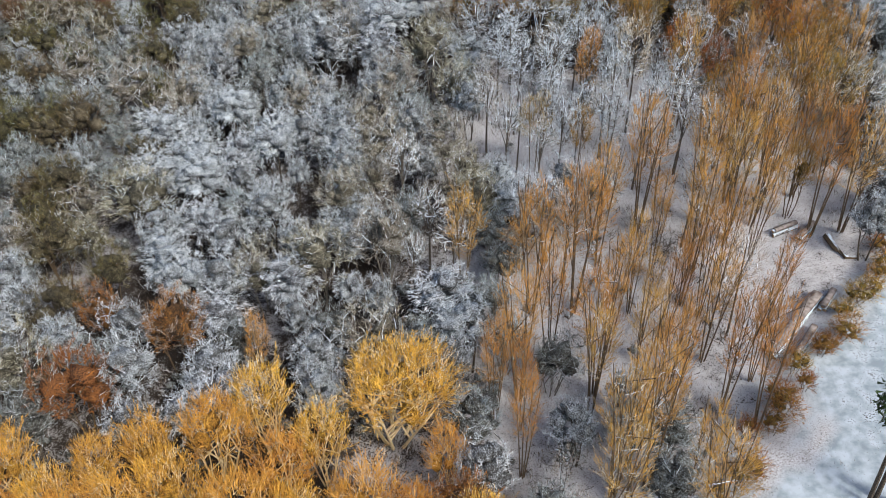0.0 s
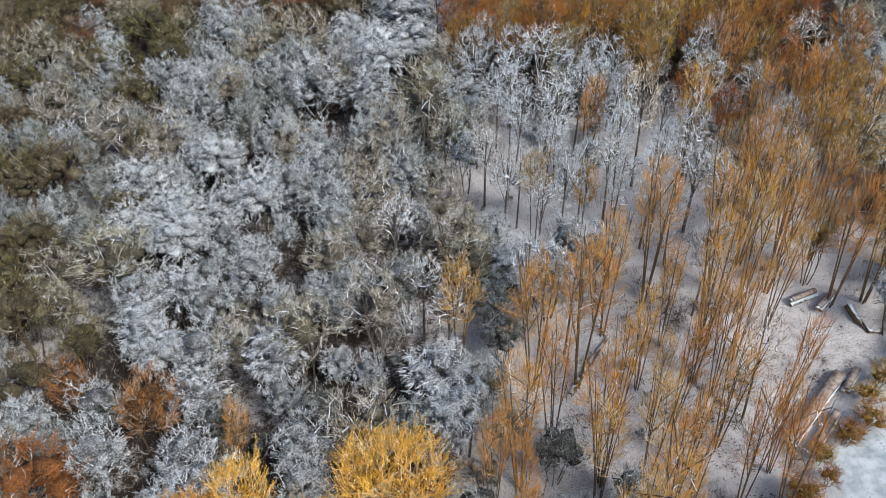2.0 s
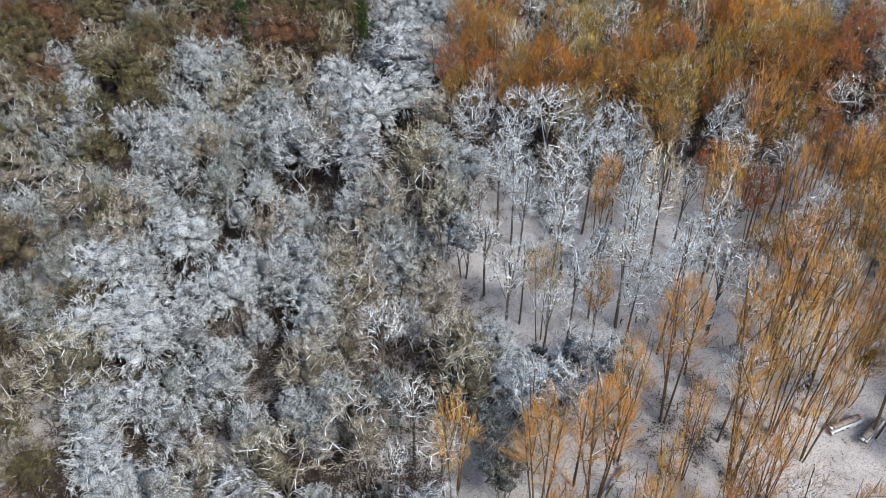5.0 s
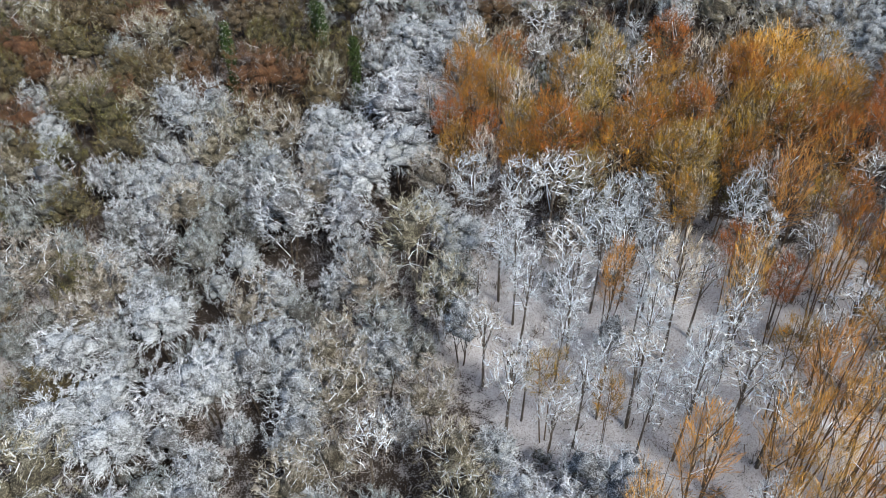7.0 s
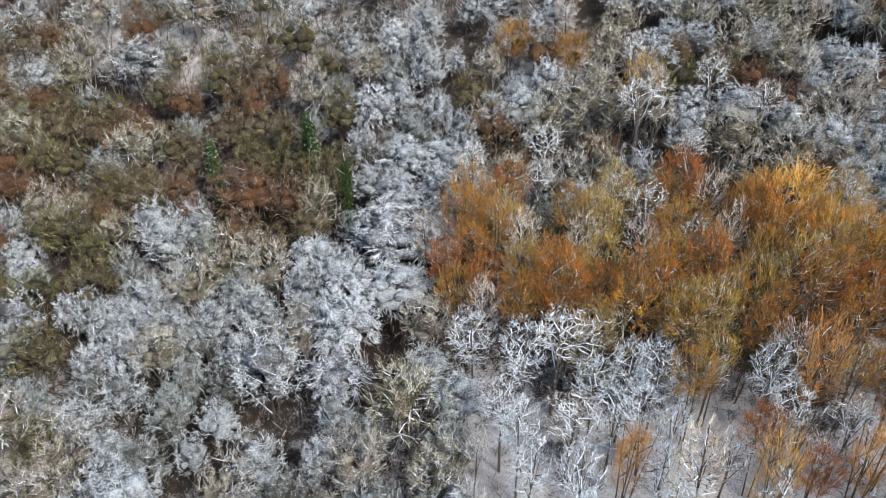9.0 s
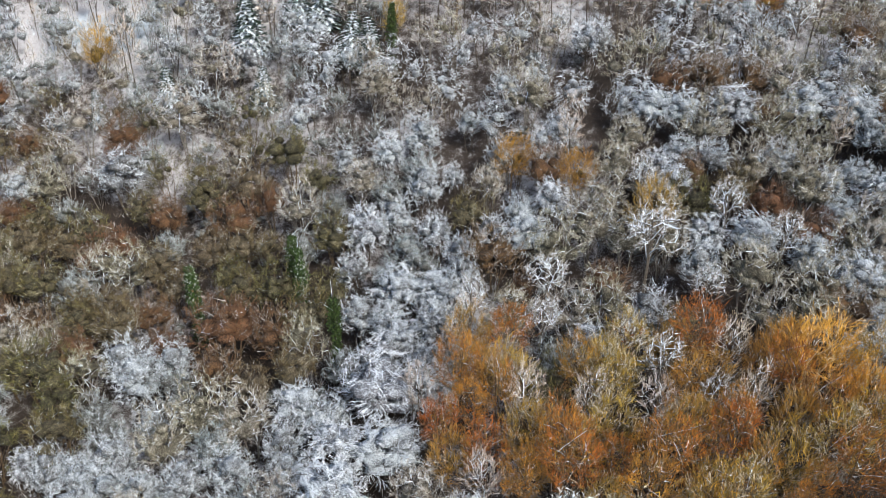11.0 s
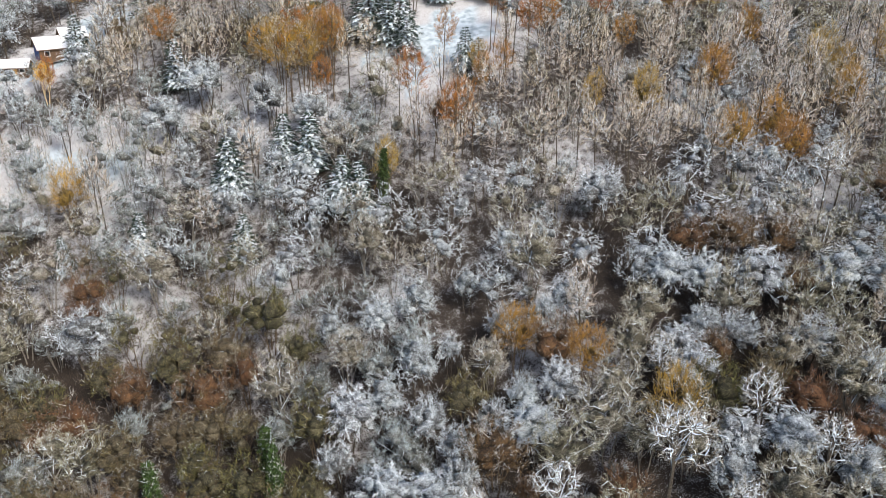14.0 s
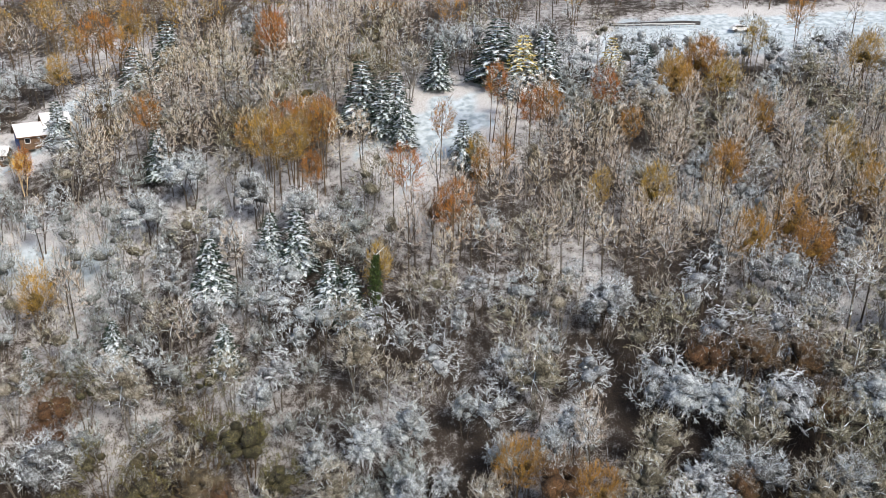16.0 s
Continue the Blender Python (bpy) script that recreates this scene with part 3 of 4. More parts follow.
LOOKS = {  # wood, twigs, name, label, group
    "frosted": (BARK_DARK, TW_FROST, "frosted_tree", "rounded leafless tree with twigs white with rime", "rimed trees"),
    "weeping": (BARK_DARK, TW_WEEP, "weeping_tree", "tree with drooping boughs heavy with white rime", "weeping rimed trees"),
    "bare": (BARK_GREY, TW_BARE, "bare_tree", "spreading leafless tree with olive grey half-rimed twigs", "bare trees"),
    "dusky": (BARK_BROWN, TW_DUSKY, "dusky_tree", "spreading leafless tree with dark olive brown twigs and little rime", "dusky trees"),
    "hazel": (BARK_GREY, TW_HAZEL, "hazel", "many-stemmed hazel with fine grey rimed twigs", "hazels"),
    "whip": (BARK_BROWN, TW_WHIP, "young_birch", "thin young birch with a wispy tawny crown", "young birches"),
    "sapling": (BARK_GREY, TW_POLE, "sapling", "thin leafless sapling standing in snow", "saplings"),
    "hedge": (BARK_BROWN, TW_HEDGE, "hedge_bush", "brown leafless hedge bush along the field edge", "hedge bushes"),
    "antler": (BARK_RIMED, TW_ANTLER, "white_limbed_tree", "leafless tree with crooked snow-white limbs on a dark trunk", "white-limbed trees"),
    "orange": (BARK_BROWN, TW_ORANGE, "slender_birch", "slender tall birch with an orange brown crown", "orange birches"),
    "yellow": (BARK_GOLD, TW_YELLOW, "yellow_willow", "broad golden yellow willow with pale forking limbs", "yellow willows"),
    "great": (BARK_GOLD, TW_YELLOW, "great_willow", "great spreading golden willow with pale fanning limbs", "yellow willows"),
    "rimed_pole": (BARK_RIMED, TW_FROST, "rimed_birch", "straight birch with a dark trunk and white rimed crown", "rimed birches"),
    "rust": (BARK_BROWN, TW_RUST, "rust_tree", "dense round tree with rust brown leaves and a little rime", "rust brown trees"),
    "brown": (BARK_BROWN, TW_BROWN, "brown_tree", "dense round tree with dull brown twigs edged with rime", "dull brown trees"),
    "golden": (BARK_BROWN, TW_GOLD, "golden_sallow", "upright many-stemmed sallow with olive golden twigs", "golden sallows"),
    "pole": (BARK_DARK, TW_POLE, "pole_tree", "thin straight tree with a narrow grey brown crown", "thin pole trees"),
}
WARM = ("orange", "whip", "yellow", "great", "rust", "brown", "golden", "hedge")
VARIANTS = 3
prototypes, used = {}, set()


def prototype(kind, v):
    """A tree of that kind with its parts, built once for each variant."""
    key = (kind, v)
    if key not in prototypes:
        wood_mat, twig_mat, name, label, group = LOOKS[kind]
        root = tagged(new(name), label, "tree", group)
        wood, twigs = branching(SPECS[kind], 31 * v + sum(map(ord, kind)), 1.0 if v < VARIANTS else 0.56)
        trunk = mesh_object("trunk", wood.v, wood.f, wood_mat, root)
        trunk.data.materials.append(twig_mat if kind in WARM else INNER_SHADE)
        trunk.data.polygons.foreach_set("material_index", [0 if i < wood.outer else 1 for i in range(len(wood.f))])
        crown = mesh_object("crown", twigs.v, twigs.f, twig_mat, root)
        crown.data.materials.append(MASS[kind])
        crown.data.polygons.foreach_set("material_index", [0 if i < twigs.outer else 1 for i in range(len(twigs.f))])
        crown.data.polygons.foreach_set("use_smooth", [i >= twigs.outer for i in range(len(twigs.f))])
        prototypes[key] = root
    return prototypes[key]


def stand(root, key, m):
    """Puts a prototype in its first place, and copies of it in all others."""
    if key in used:
        return copy_thing(root, m @ Matrix.Diagonal((*(1 / s for s in root.scale), 1)))
    used.add(key)
    root.matrix_basis = m
    return root


stands = []


def plant(kind, x, y, r=None, h=None, fine=True):
    spec = SPECS[kind]
    k = random.uniform(0.86, 1.14)
    r = spec["R"] * k if r is None else r
    h = spec["H"] * (0.5 + 0.5 * r / spec["R"]) * random.uniform(0.93, 1.07) if h is None else h
    h = max(0.62 * spec["H"], min(1.25 * spec["H"], h))
    v = random.randrange(VARIANTS) + (0 if fine else VARIANTS)
    m = pose(x, y, ground_z(x, y), random.gauss(0, 2.0), random.gauss(0, 2.0), random.uniform(0, 360)) @ Matrix.Diagonal((r / spec["R"], r / spec["R"], h / spec["H"], 1))
    stand(prototype(kind, v), (kind, v), m)
    stands.append((x, y, r))


def spruce(name, needles, seed, label):
    """A spruce: tapered trunk, whorls of drooping boughs under snow, and needle sprays."""
    rng = random.Random(seed)
    root = tagged(new(name), label, "spruce", "snowy spruces")
    H, R = 11.0, 2.3
    trunk, boughs, sprays, crest = Shape(), Shape(), Shape(), Shape()
    trunk.tube([Vector((0, 0, -0.4)), Vector((0, 0, H * 0.5)), Vector((0, 0, H))], 0.2, 0.02, 6, True)
    rows = 17
    for i in range(rows):
        u = i / (rows - 1)
        z, ln = H * (0.08 + 0.88 * u), R * (1 - u) ** 0.8 + 0.22
        n = max(4, int(9 * (1 - u) + 4))
        for k in range(n):
            q = 2 * math.pi * (k + 0.5 * (i % 2) + rng.uniform(-0.25, 0.25)) / n
            l2 = ln * rng.uniform(0.58, 1.2)
            out = Vector((math.cos(q), math.sin(q), 0))
            side = Vector((-math.sin(q), math.cos(q), 0))
            a = Vector((0, 0, z))
            c = a + out * l2 + Vector((0, 0, -0.28 * l2 + 0.15 * u))
            mid = a.lerp(c, 0.55) + Vector((0, 0, 0.16 * l2))
            b0 = len(boughs.v)
            w = 0.15 * l2 + 0.06
            boughs.v += [a[:], (mid + side * w)[:], (mid + Vector((0, 0, 0.07)))[:], (mid - side * w)[:], c[:]]
            boughs.f += [(b0, b0 + 2, b0 + 1), (b0, b0 + 3, b0 + 2), (b0 + 1, b0 + 2, b0 + 4), (b0 + 2, b0 + 3, b0 + 4)]
            for _ in range(int(12 + 18 * l2 / R)):
                s = rng.uniform(0.25, 1.0)
                p = a.lerp(mid, s * 2) if s < 0.5 else mid.lerp(c, s * 2 - 1)
                d = (out * 0.6 + side * rng.choice((-1, 1)) * rng.uniform(0.2, 1.1) + Vector((0, 0, rng.uniform(-0.7, 0.1)))).normalized()
                # upper sprays form the crest, which the third spruce paints as sunlit
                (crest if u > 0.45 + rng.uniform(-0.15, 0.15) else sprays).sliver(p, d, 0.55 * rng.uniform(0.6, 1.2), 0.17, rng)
    mesh_object("trunk", trunk.v, trunk.f, BARK_DARK, root)
    crown = mesh_object("crown", sprays.v + boughs.v, sprays.f + [tuple(i + len(sprays.v) for i in f) for f in boughs.f], TW_SPRUCE, root)
    crown.data.materials.append(SNOW_BOUGH)
    for poly in list(crown.data.polygons)[len(sprays.f):]:
        poly.material_index = 1
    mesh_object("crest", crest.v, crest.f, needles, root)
    return root


def ivy_tree(seed):
    rng = random.Random(seed)
    root = tagged(new("ivy_clad_trunk"), "tall trunk thickly clad in dark green ivy", "tree", "ivy-clad trunks")
    wood, leaves = Shape(), Shape()
    spine = [Vector((rng.gauss(0, 0.12), rng.gauss(0, 0.12), 11.0 * i / 6 - (0.4 if i == 0 else 0))) for i in range(7)]
    wood.tube(spine, 0.25, 0.06, 6)
    for _ in range(9):
        a = spine[rng.randrange(4, 7)]
        wood.tube([a, a + Vector((rng.gauss(0, 0.8), rng.gauss(0, 0.8), rng.uniform(0.6, 2.0)))], 0.05, 0.02, 3, True)
    for _ in range(2400):
        z = rng.random() ** 0.8
        k = min(5.99, z * 6)
        p = spine[int(k)].lerp(spine[int(k) + 1], k - int(k))
        d = rand_dir(rng)
        d.z *= 0.5
        leaves.sliver(p + d * rng.uniform(0.3, 1.0) * (1.1 - 0.4 * z + 0.25 * math.sin(z * 9 + seed)), rand_dir(rng), 0.26, 0.22, rng)
    mesh_object("trunk", wood.v, wood.f, BARK_DARK, root)
    mesh_object("ivy", leaves.v, leaves.f, TW_IVY, root)
    return root


# ---- trees that stand out: x, y and crown radius ----
RUST = [(-25.6, 57.4, 3.9), (-32.6, 51.0, 4.4), (-33.9, 61.3, 2.7), (-24.2, 134.9, 5.3), (-35.0, 139.0, 3.5), (-22.4, 154.8, 2.9), (8.1, 140.3, 4.5), (33.3, 149.9, 2.7), (11.2, 136.5, 1.9), (-46.4, 163.9, 3.1), (41.8, 142.6, 3.6), (-24.9, 129.0, 3.4)]
YELLOW = [(-4.1, 49.0, 6.4), (-15.2, 48.6, 3.0), (-19.2, 45.8, 3.4), (-9.9, 45.2, 2.7), (-24.7, 45.1, 2.5), (-29.1, 44.0, 2.2), (0.5, 43.8, 1.9), (39.3, 119.3, 4.6), (42.4, 114.6, 3.5), (-67.9, 206.2, 1.8)]
ORANGE = [(-17.0, 54.0, 1.2), (4.6, 50.1, 1.6), (6.9, 49.8, 1.1), (6.8, 45.1, 1.5), (13.2, 50.1, 1.7), (2.1, 64.6, 2.1), (9.0, 62.9, 2.4), (13.3, 62.9, 2.7), (18.7, 62.0, 1.4), (19.2, 58.6, 1.1), (21.3, 58.2, 1.4), (23.8, 61.9, 1.5), (25.1, 60.3, 1.5), (21.3, 53.3, 1.1), (27.8, 63.3, 1.5), (31.5, 66.3, 1.6), (30.3, 57.4, 1.2), (37.6, 67.5, 2.1), (24.6, 49.5, 1.7), (27.8, 52.3, 1.3), (20.4, 42.3, 1.4), (21.5, 65.9, 1.3), (10.5, 80.4, 2.2), (15.0, 77.6, 1.6), (26.4, 99.9, 2.3), (22.6, 108.1, 3.1), (8.8, 125.6, 2.9), (24.4, 97.8, 2.7), (19.5, 117.5, 2.7), (5.0, 116.1, 2.7)]
ORANGE_B = [(1.4, 114.8, 2.4), (8.8, 108.2, 2.2), (13.1, 113.3, 2.3), (15.7, 120.8, 2.8), (20.6, 109.9, 2.5), (25.2, 116.7, 2.4), (29.0, 112.8, 2.3), (29.8, 107.3, 2.2), (30.5, 102.3, 2.3), (34.4, 105.2, 2.1), (36.2, 101.6, 2.0), (38.1, 97.5, 2.2), (32.2, 88.4, 2.0), (-27.9, 199.8, 2.7), (-23.2, 198.0, 2.6), (-20.2, 198.0, 2.5), (-16.3, 197.7, 3.0), (-16.9, 193.0, 2.1), (-65.5, 202.3, 1.6), (-46.8, 208.9, 2.8), (10.4, 192.4, 2.0), (6.8, 189.6, 1.7), (15.0, 200.1, 2.5), (18.4, 200.3, 2.5), (1.4, 198.2, 2.1), (-29.3, 224.6, 3.5), (-63.4, 232.6, 4.3), (-62.4, 248.3, 2.9), (-69.6, 236, 2.4), (-29.5, 227.9, 2.8), (57.3, 226.9, 2.6), (67.6, 234.7, 3), (9.4, 205.2, 2.4), (6.9, 192.8, 2.0), (30.3, 199.1, 2.2), (27.7, 205.2, 2.5)]
GOLDEN = [(36.3, 70.6, 2.2), (-45.6, 129.1, 5.0), (-42.5, 126.5, 3.0), (11.2, 153.7, 2.9), (19.1, 149.8, 2.8), (-21.3, 147.1, 2.5), (41.5, 218.4, 2.9), (45.3, 218.4, 4.3), (48.5, 216.0, 3.3), (52.1, 206.1, 2.3), (23.8, 188.7, 2.0), (74.6, 222.1, 3.9), (-65.3, 250.4, 3), (-72.0, 231.5, 2.5), (40.0, 213.2, 3.5), (31.6, 187.7, 2.8), (-54.5, 180.9, 3), (-6.5, 179.6, 2.2)]
ANTLER = [(-2.8, 64.7, 1.7), (1.1, 64.9, 2.4), (12.6, 102.3, 3.7), (5.3, 86.1, 2.4), (10.7, 78.3, 2.2), (25.7, 136.1, 4.2), (31.3, 130.1, 2.3), (13.0, 94.7, 3.2), (4.6, 93.0, 1.5), (26.7, 99.5, 1.5), (25.4, 90.5, 2.3), (33.0, 90.4, 1.8), (52.1, 169.8, 3.1), (48.6, 192.6, 2.4)]
FROSTED = [(-17.1, 79.9, 1.9), (-19.1, 73.0, 3.3), (-31.9, 109.3, 3.0), (-15.8, 104.2, 4.9), (-8.6, 99.3, 2.4), (-48.3, 99.9, 2.8), (-6.1, 60.9, 2.1), (-14.0, 59.0, 2.1), (17.4, 87.6, 2.1), (-30.8, 104.0, 2.9), (-9.0, 94.8, 2.6), (-22.1, 96.5, 2.1), (-38.8, 116.4, 2.9), (-35.9, 131.1, 3.6), (-45.1, 160.8, 5.2), (5.2, 162.3, 2.3), (-33.1, 128.0, 3.8), (-0.7, 152.3, 3.3), (-9.3, 142.6, 2.8), (23.0, 172.1, 4.5), (-42.4, 193.0, 4.5), (-38.0, 245.5, 4.3), (-37.9, 198.9, 5.0), (-26.0, 193.0, 3.8), (-18.9, 190.7, 3.7), (39.6, 194.2, 3.3)]
BARE = [(-34.3, 75.2, 5.2), (-37.9, 70.5, 2.9), (-1.5, 99.3, 4.7), (-40.0, 75.1, 3.3), (-18.8, 65.2, 3.0), (20.3, 142.5, 4.1), (-19.4, 140.6, 3.4), (-31.5, 155.6, 4.2), (-20.6, 161.1, 4.3), (13.7, 163.5, 4.2), (-8.5, 168.6, 3.6), (-37.6, 167.9, 4.5)]
WEEPING = [(-28.9, 67.0, 3.4), (-26.3, 72.1, 3.3), (-8.3, 109.3, 4.7), (-26.4, 64.5, 3.3), (-4.3, 121.6, 5.9), (-27.5, 78.6, 4.3), (-9.2, 63.3, 2.0), (-8.5, 104.0, 3.9), (-3.5, 114.8, 4.6), (-42.5, 117.8, 2.6), (40.5, 158.3, 4.4), (30.3, 160.5, 4.1), (50.2, 157.7, 3.6), (3.0, 155.0, 1.7)]
POLE = [(22.4, 87.7, 2.7)]
IVY = [(-17.2, 142.4, 1.4), (-29.3, 139.2, 1.0), (-10.6, 131.2, 1.0), (-16.1, 140.4, 1.4), (-29.8, 140.1, 1.0), (-6.5, 176.1, 1.0)]
SPRUCE = [(-12.8, 178.8, 2.1), (-10.1, 177.7, 2.0), (-30.4, 183.7, 2.4), (-42.4, 176.6, 1.7), (-26.5, 174.2, 1.7), (-53.5, 175.0, 1.3), (-18.4, 185.8, 2.3), (-22.6, 187.3, 2.0), (-53.0, 238.7, 3.0), (-11.6, 210.7, 2.9), (-6.1, 209.0, 2.4), (-8.0, 207.8, 2.3), (-4.7, 204.6, 1.7), (0.5, 220.8, 2.1), (10.8, 222.4, 3.6), (15.0, 218.0, 2.9), (19.1, 220.7, 2.9), (31.3, 224.7, 2.1), (37.3, 224.5, 2.1), (4.9, 200.1, 1.6), (7.0, 198.8, 1.4), (52.8, 223.6, 0.9), (59.1, 219.9, 1.2), (-50.0, 221.8, 1.6), (-56.5, 230.1, 2.8), (-66.6, 218.0, 2.1), (-44.5, 206.0, 2.2)]

for kind, rows in (("rust", RUST), ("yellow", YELLOW), ("orange", ORANGE), ("orange", ORANGE_B), ("golden", GOLDEN), ("antler", ANTLER), ("frosted", FROSTED), ("bare", BARE), ("weeping", WEEPING), ("pole", POLE)):
    for x, y, r in rows:
        if kind == "orange":
            r *= 1.0 if y > 75 else 0.95
        if kind in ("bare", "golden") and x < -8 and 118 < y < 165:
            kind_here = "dusky"
        elif kind == "orange" and y < 75:
            kind_here = "whip"
        else:
            kind_here = "great" if kind == "yellow" and r > 5 else "brown" if kind == "rust" and y > 100 else kind
        plant(kind_here, x, y, r)

spruces = [spruce("spruce", TW_SPRUCE, 5, "dark green spruce with boughs bent under snow"), spruce("spruce", TW_SPRUCE, 9, "dark green spruce with boughs bent under snow"), spruce("spruce", TW_SPRUCE_SUNLIT, 12, "snowy spruce with sunlight painted gold on its upper needles")]
for i, (x, y, r) in enumerate(SPRUCE):
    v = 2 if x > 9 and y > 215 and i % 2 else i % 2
    h, r = max(4.5, min(11.5, 3.0 * r + 2.2)), 1.4 * r
    stand(spruces[v], ("spruce", v), pose(x, y, ground_z(x, y), 0, 0, 77 * i) @ Matrix.Diagonal((r / 2.3, r / 2.3, h / 11.0, 1)))
    stands.append((x, y, r * 0.8))
    if y > 198:
        stands += [(x, y - 3.0, 2.0), (x, y - 6.0, 2.0)]
ivies = [ivy_tree(1), ivy_tree(2)]
for i, (x, y, r) in enumerate(IVY):
    stand(ivies[i % 2], ("ivy", i % 2), pose(x, y, ground_z(x, y), 0, 0, 50 * i))
    stands.append((x, y, r))

# ---- the rest of the wood, by the kind that grows in each part of the plan ----
ZONES = [
    ([(3, 67), (11, 70), (11, 48), (4, 50), (2, 58)], 3.0, (("pole", 4), ("hazel", 3), ("whip", 3), ("rimed_pole", 2))),
    ([(5, 67), (17, 72), (46, 78), (40, 60), (29, 46), (23, 47), (14, 51), (5, 50), (3, 58)], 3.1, (("whip", 9), ("pole", 2), ("rimed_pole", 1))),
    ([(17, 72), (46, 78), (46, 112), (34, 84), (22, 80)], 3.1, (("orange", 4), ("antler", 4), ("whip", 3), ("rimed_pole", 2))),
    ([(-2, 117), (5, 127), (15, 124), (28, 125), (39, 121), (50, 112), (45, 98), (34, 98), (24, 103), (14, 107), (5, 107)], 2.7, (("orange", 8), ("pole", 2), ("golden", 3), ("antler", 0.6), ("dusky", 2))),
    ([(4, 107), (23, 101), (28, 86), (20, 72), (6, 78)], 2.7, (("rimed_pole", 8), ("antler", 1), ("whip", 1))),
    ([(-40, 47), (-22, 47), (-12, 44), (2, 40), (6, 33), (-40, 30)], 3.3, (("yellow", 10), ("rust", 1))),
    ([(5, 31), (5, 50), (14, 51), (23, 47), (25, 44), (20, 30)], 2.6, (("sapling", 6), ("whip", 2), ("hazel", 2), ("frosted", 1))),
    ([(-95, 180), (-60, 174), (-26, 170), (-12, 153), (-8, 125), (-95, 122)], 3.5, (("dusky", 10), ("brown", 3), ("hazel", 3.5), ("bare", 3), ("frosted", 1.5))),
    ([(4, 157), (45, 148), (42, 122), (4, 127)], 3.4, (("bare", 6), ("dusky", 1.5), ("frosted", 4), ("weeping", 2), ("brown", 1.5), ("antler", 1), ("golden", 0.7))),
    ([(4, 177), (75, 177), (60, 118), (42, 122), (45, 148), (4, 157)], 3.2, (("weeping", 4), ("frosted", 5), ("bare", 4), ("brown", 1), ("pole", 1.5))),
    ([(-27, 203), (-27, 194), (-15, 193), (-14, 203)], 2.3, (("orange", 1),)),
    ([(-13, 200), (75, 215), (75, 177), (-4, 177)], 2.7, (("pole", 8), ("bare", 2), ("frosted", 2), ("brown", 0.4), ("golden", 1), ("orange", 0.3))),
    ([(-60, 240), (-60, 200), (-13, 195), (0, 240)], 2.9, (("pole", 6), ("bare", 2), ("hazel", 1), ("dusky", 1))),
    ([(-72, 200), (-72, 184), (-42, 184), (-46, 200)], 2.1, (("sapling", 8), ("hazel", 3), ("frosted", 1))),
    ([(-13, 62), (4, 60), (4, 98), (-10, 95)], 3.4, (("bare", 3), ("hazel", 3), ("antler", 1), ("frosted", 3))),
    # left slope: darker kinds chosen so their colour stands in for its shade
    ([(-80, 122), (-38, 122), (-34, 60), (-60, 60)], 3.6, (("hazel", 7), ("dusky", 4), ("bare", 1.5), ("frosted", 1))),
    ([(-85, 200), (-85, 165), (-20, 165), (-20, 195)], 3.2, (("frosted", 5), ("hazel", 5), ("pole", 1), ("bare", 1.5))),
    ([(27, 85), (40, 84), (50, 98), (34, 98), (24, 103), (22, 99)], 2.9, (("orange", 4), ("antler", 2), ("rimed_pole", 4), ("whip", 2))),
]
CLEARINGS = [
    [(20, 37), (29, 49.5), (36.5, 58), (45, 66), (60, 66), (60, 30), (20, 30)],
    [(34, 72), (40, 70), (41, 62), (34, 51), (30, 51), (29, 58)],
    [(-9, 206), (-1, 206), (0, 190), (-7, 190)],
    [(-16, 209), (-14, 201), (-2, 199), (10, 202), (13, 215), (6, 224), (-3, 220), (-6, 210)],
    [(24, 234), (38, 262), (100, 262), (100, 240), (58, 236), (36, 234)],
    [(-80, 208), (-79, 226), (-70, 239), (-58, 238), (-56, 232), (-63, 224), (-69, 213)],
    [(4, 173), (9, 173), (9, 163), (5, 163)],
    [(20, 168), (26, 167), (25, 155), (21, 155)],
    [(34, 139), (40, 138), (40, 133), (34, 133)],
    [(-6, 114), (-1, 114), (-0.5, 102), (-5, 103)],
]


def inside(poly, x, y):
    odd = False
    for (ax, ay), (bx, by) in zip(poly, poly[1:] + poly[:1]):
        if (ay > y) != (by > y) and x < (bx - ax) * (y - ay) / (by - ay) + ax:
            odd = not odd
    return odd


# snow lies thicker on open ground and in the thin stands; under the closed wood low values also paint shade
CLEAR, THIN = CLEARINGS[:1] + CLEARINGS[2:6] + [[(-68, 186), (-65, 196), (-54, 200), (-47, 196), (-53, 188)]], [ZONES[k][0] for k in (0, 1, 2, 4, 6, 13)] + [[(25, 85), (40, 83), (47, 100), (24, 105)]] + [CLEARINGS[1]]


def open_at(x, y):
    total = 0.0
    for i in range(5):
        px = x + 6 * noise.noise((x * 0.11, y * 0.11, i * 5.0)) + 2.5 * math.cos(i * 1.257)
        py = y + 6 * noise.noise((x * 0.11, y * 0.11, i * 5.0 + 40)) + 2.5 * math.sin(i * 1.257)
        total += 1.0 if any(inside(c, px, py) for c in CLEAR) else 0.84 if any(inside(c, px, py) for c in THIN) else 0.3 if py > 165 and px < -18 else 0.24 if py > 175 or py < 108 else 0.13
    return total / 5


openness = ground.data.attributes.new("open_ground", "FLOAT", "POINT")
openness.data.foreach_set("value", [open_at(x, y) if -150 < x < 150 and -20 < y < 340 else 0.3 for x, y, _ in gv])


def chance(options):
    return random.choices([k for k, _ in options], [w for _, w in options])[0]


grid = {}
for s in stands:
    grid.setdefault((int(s[0] // 8), int(s[1] // 8)), []).append((*s, True))


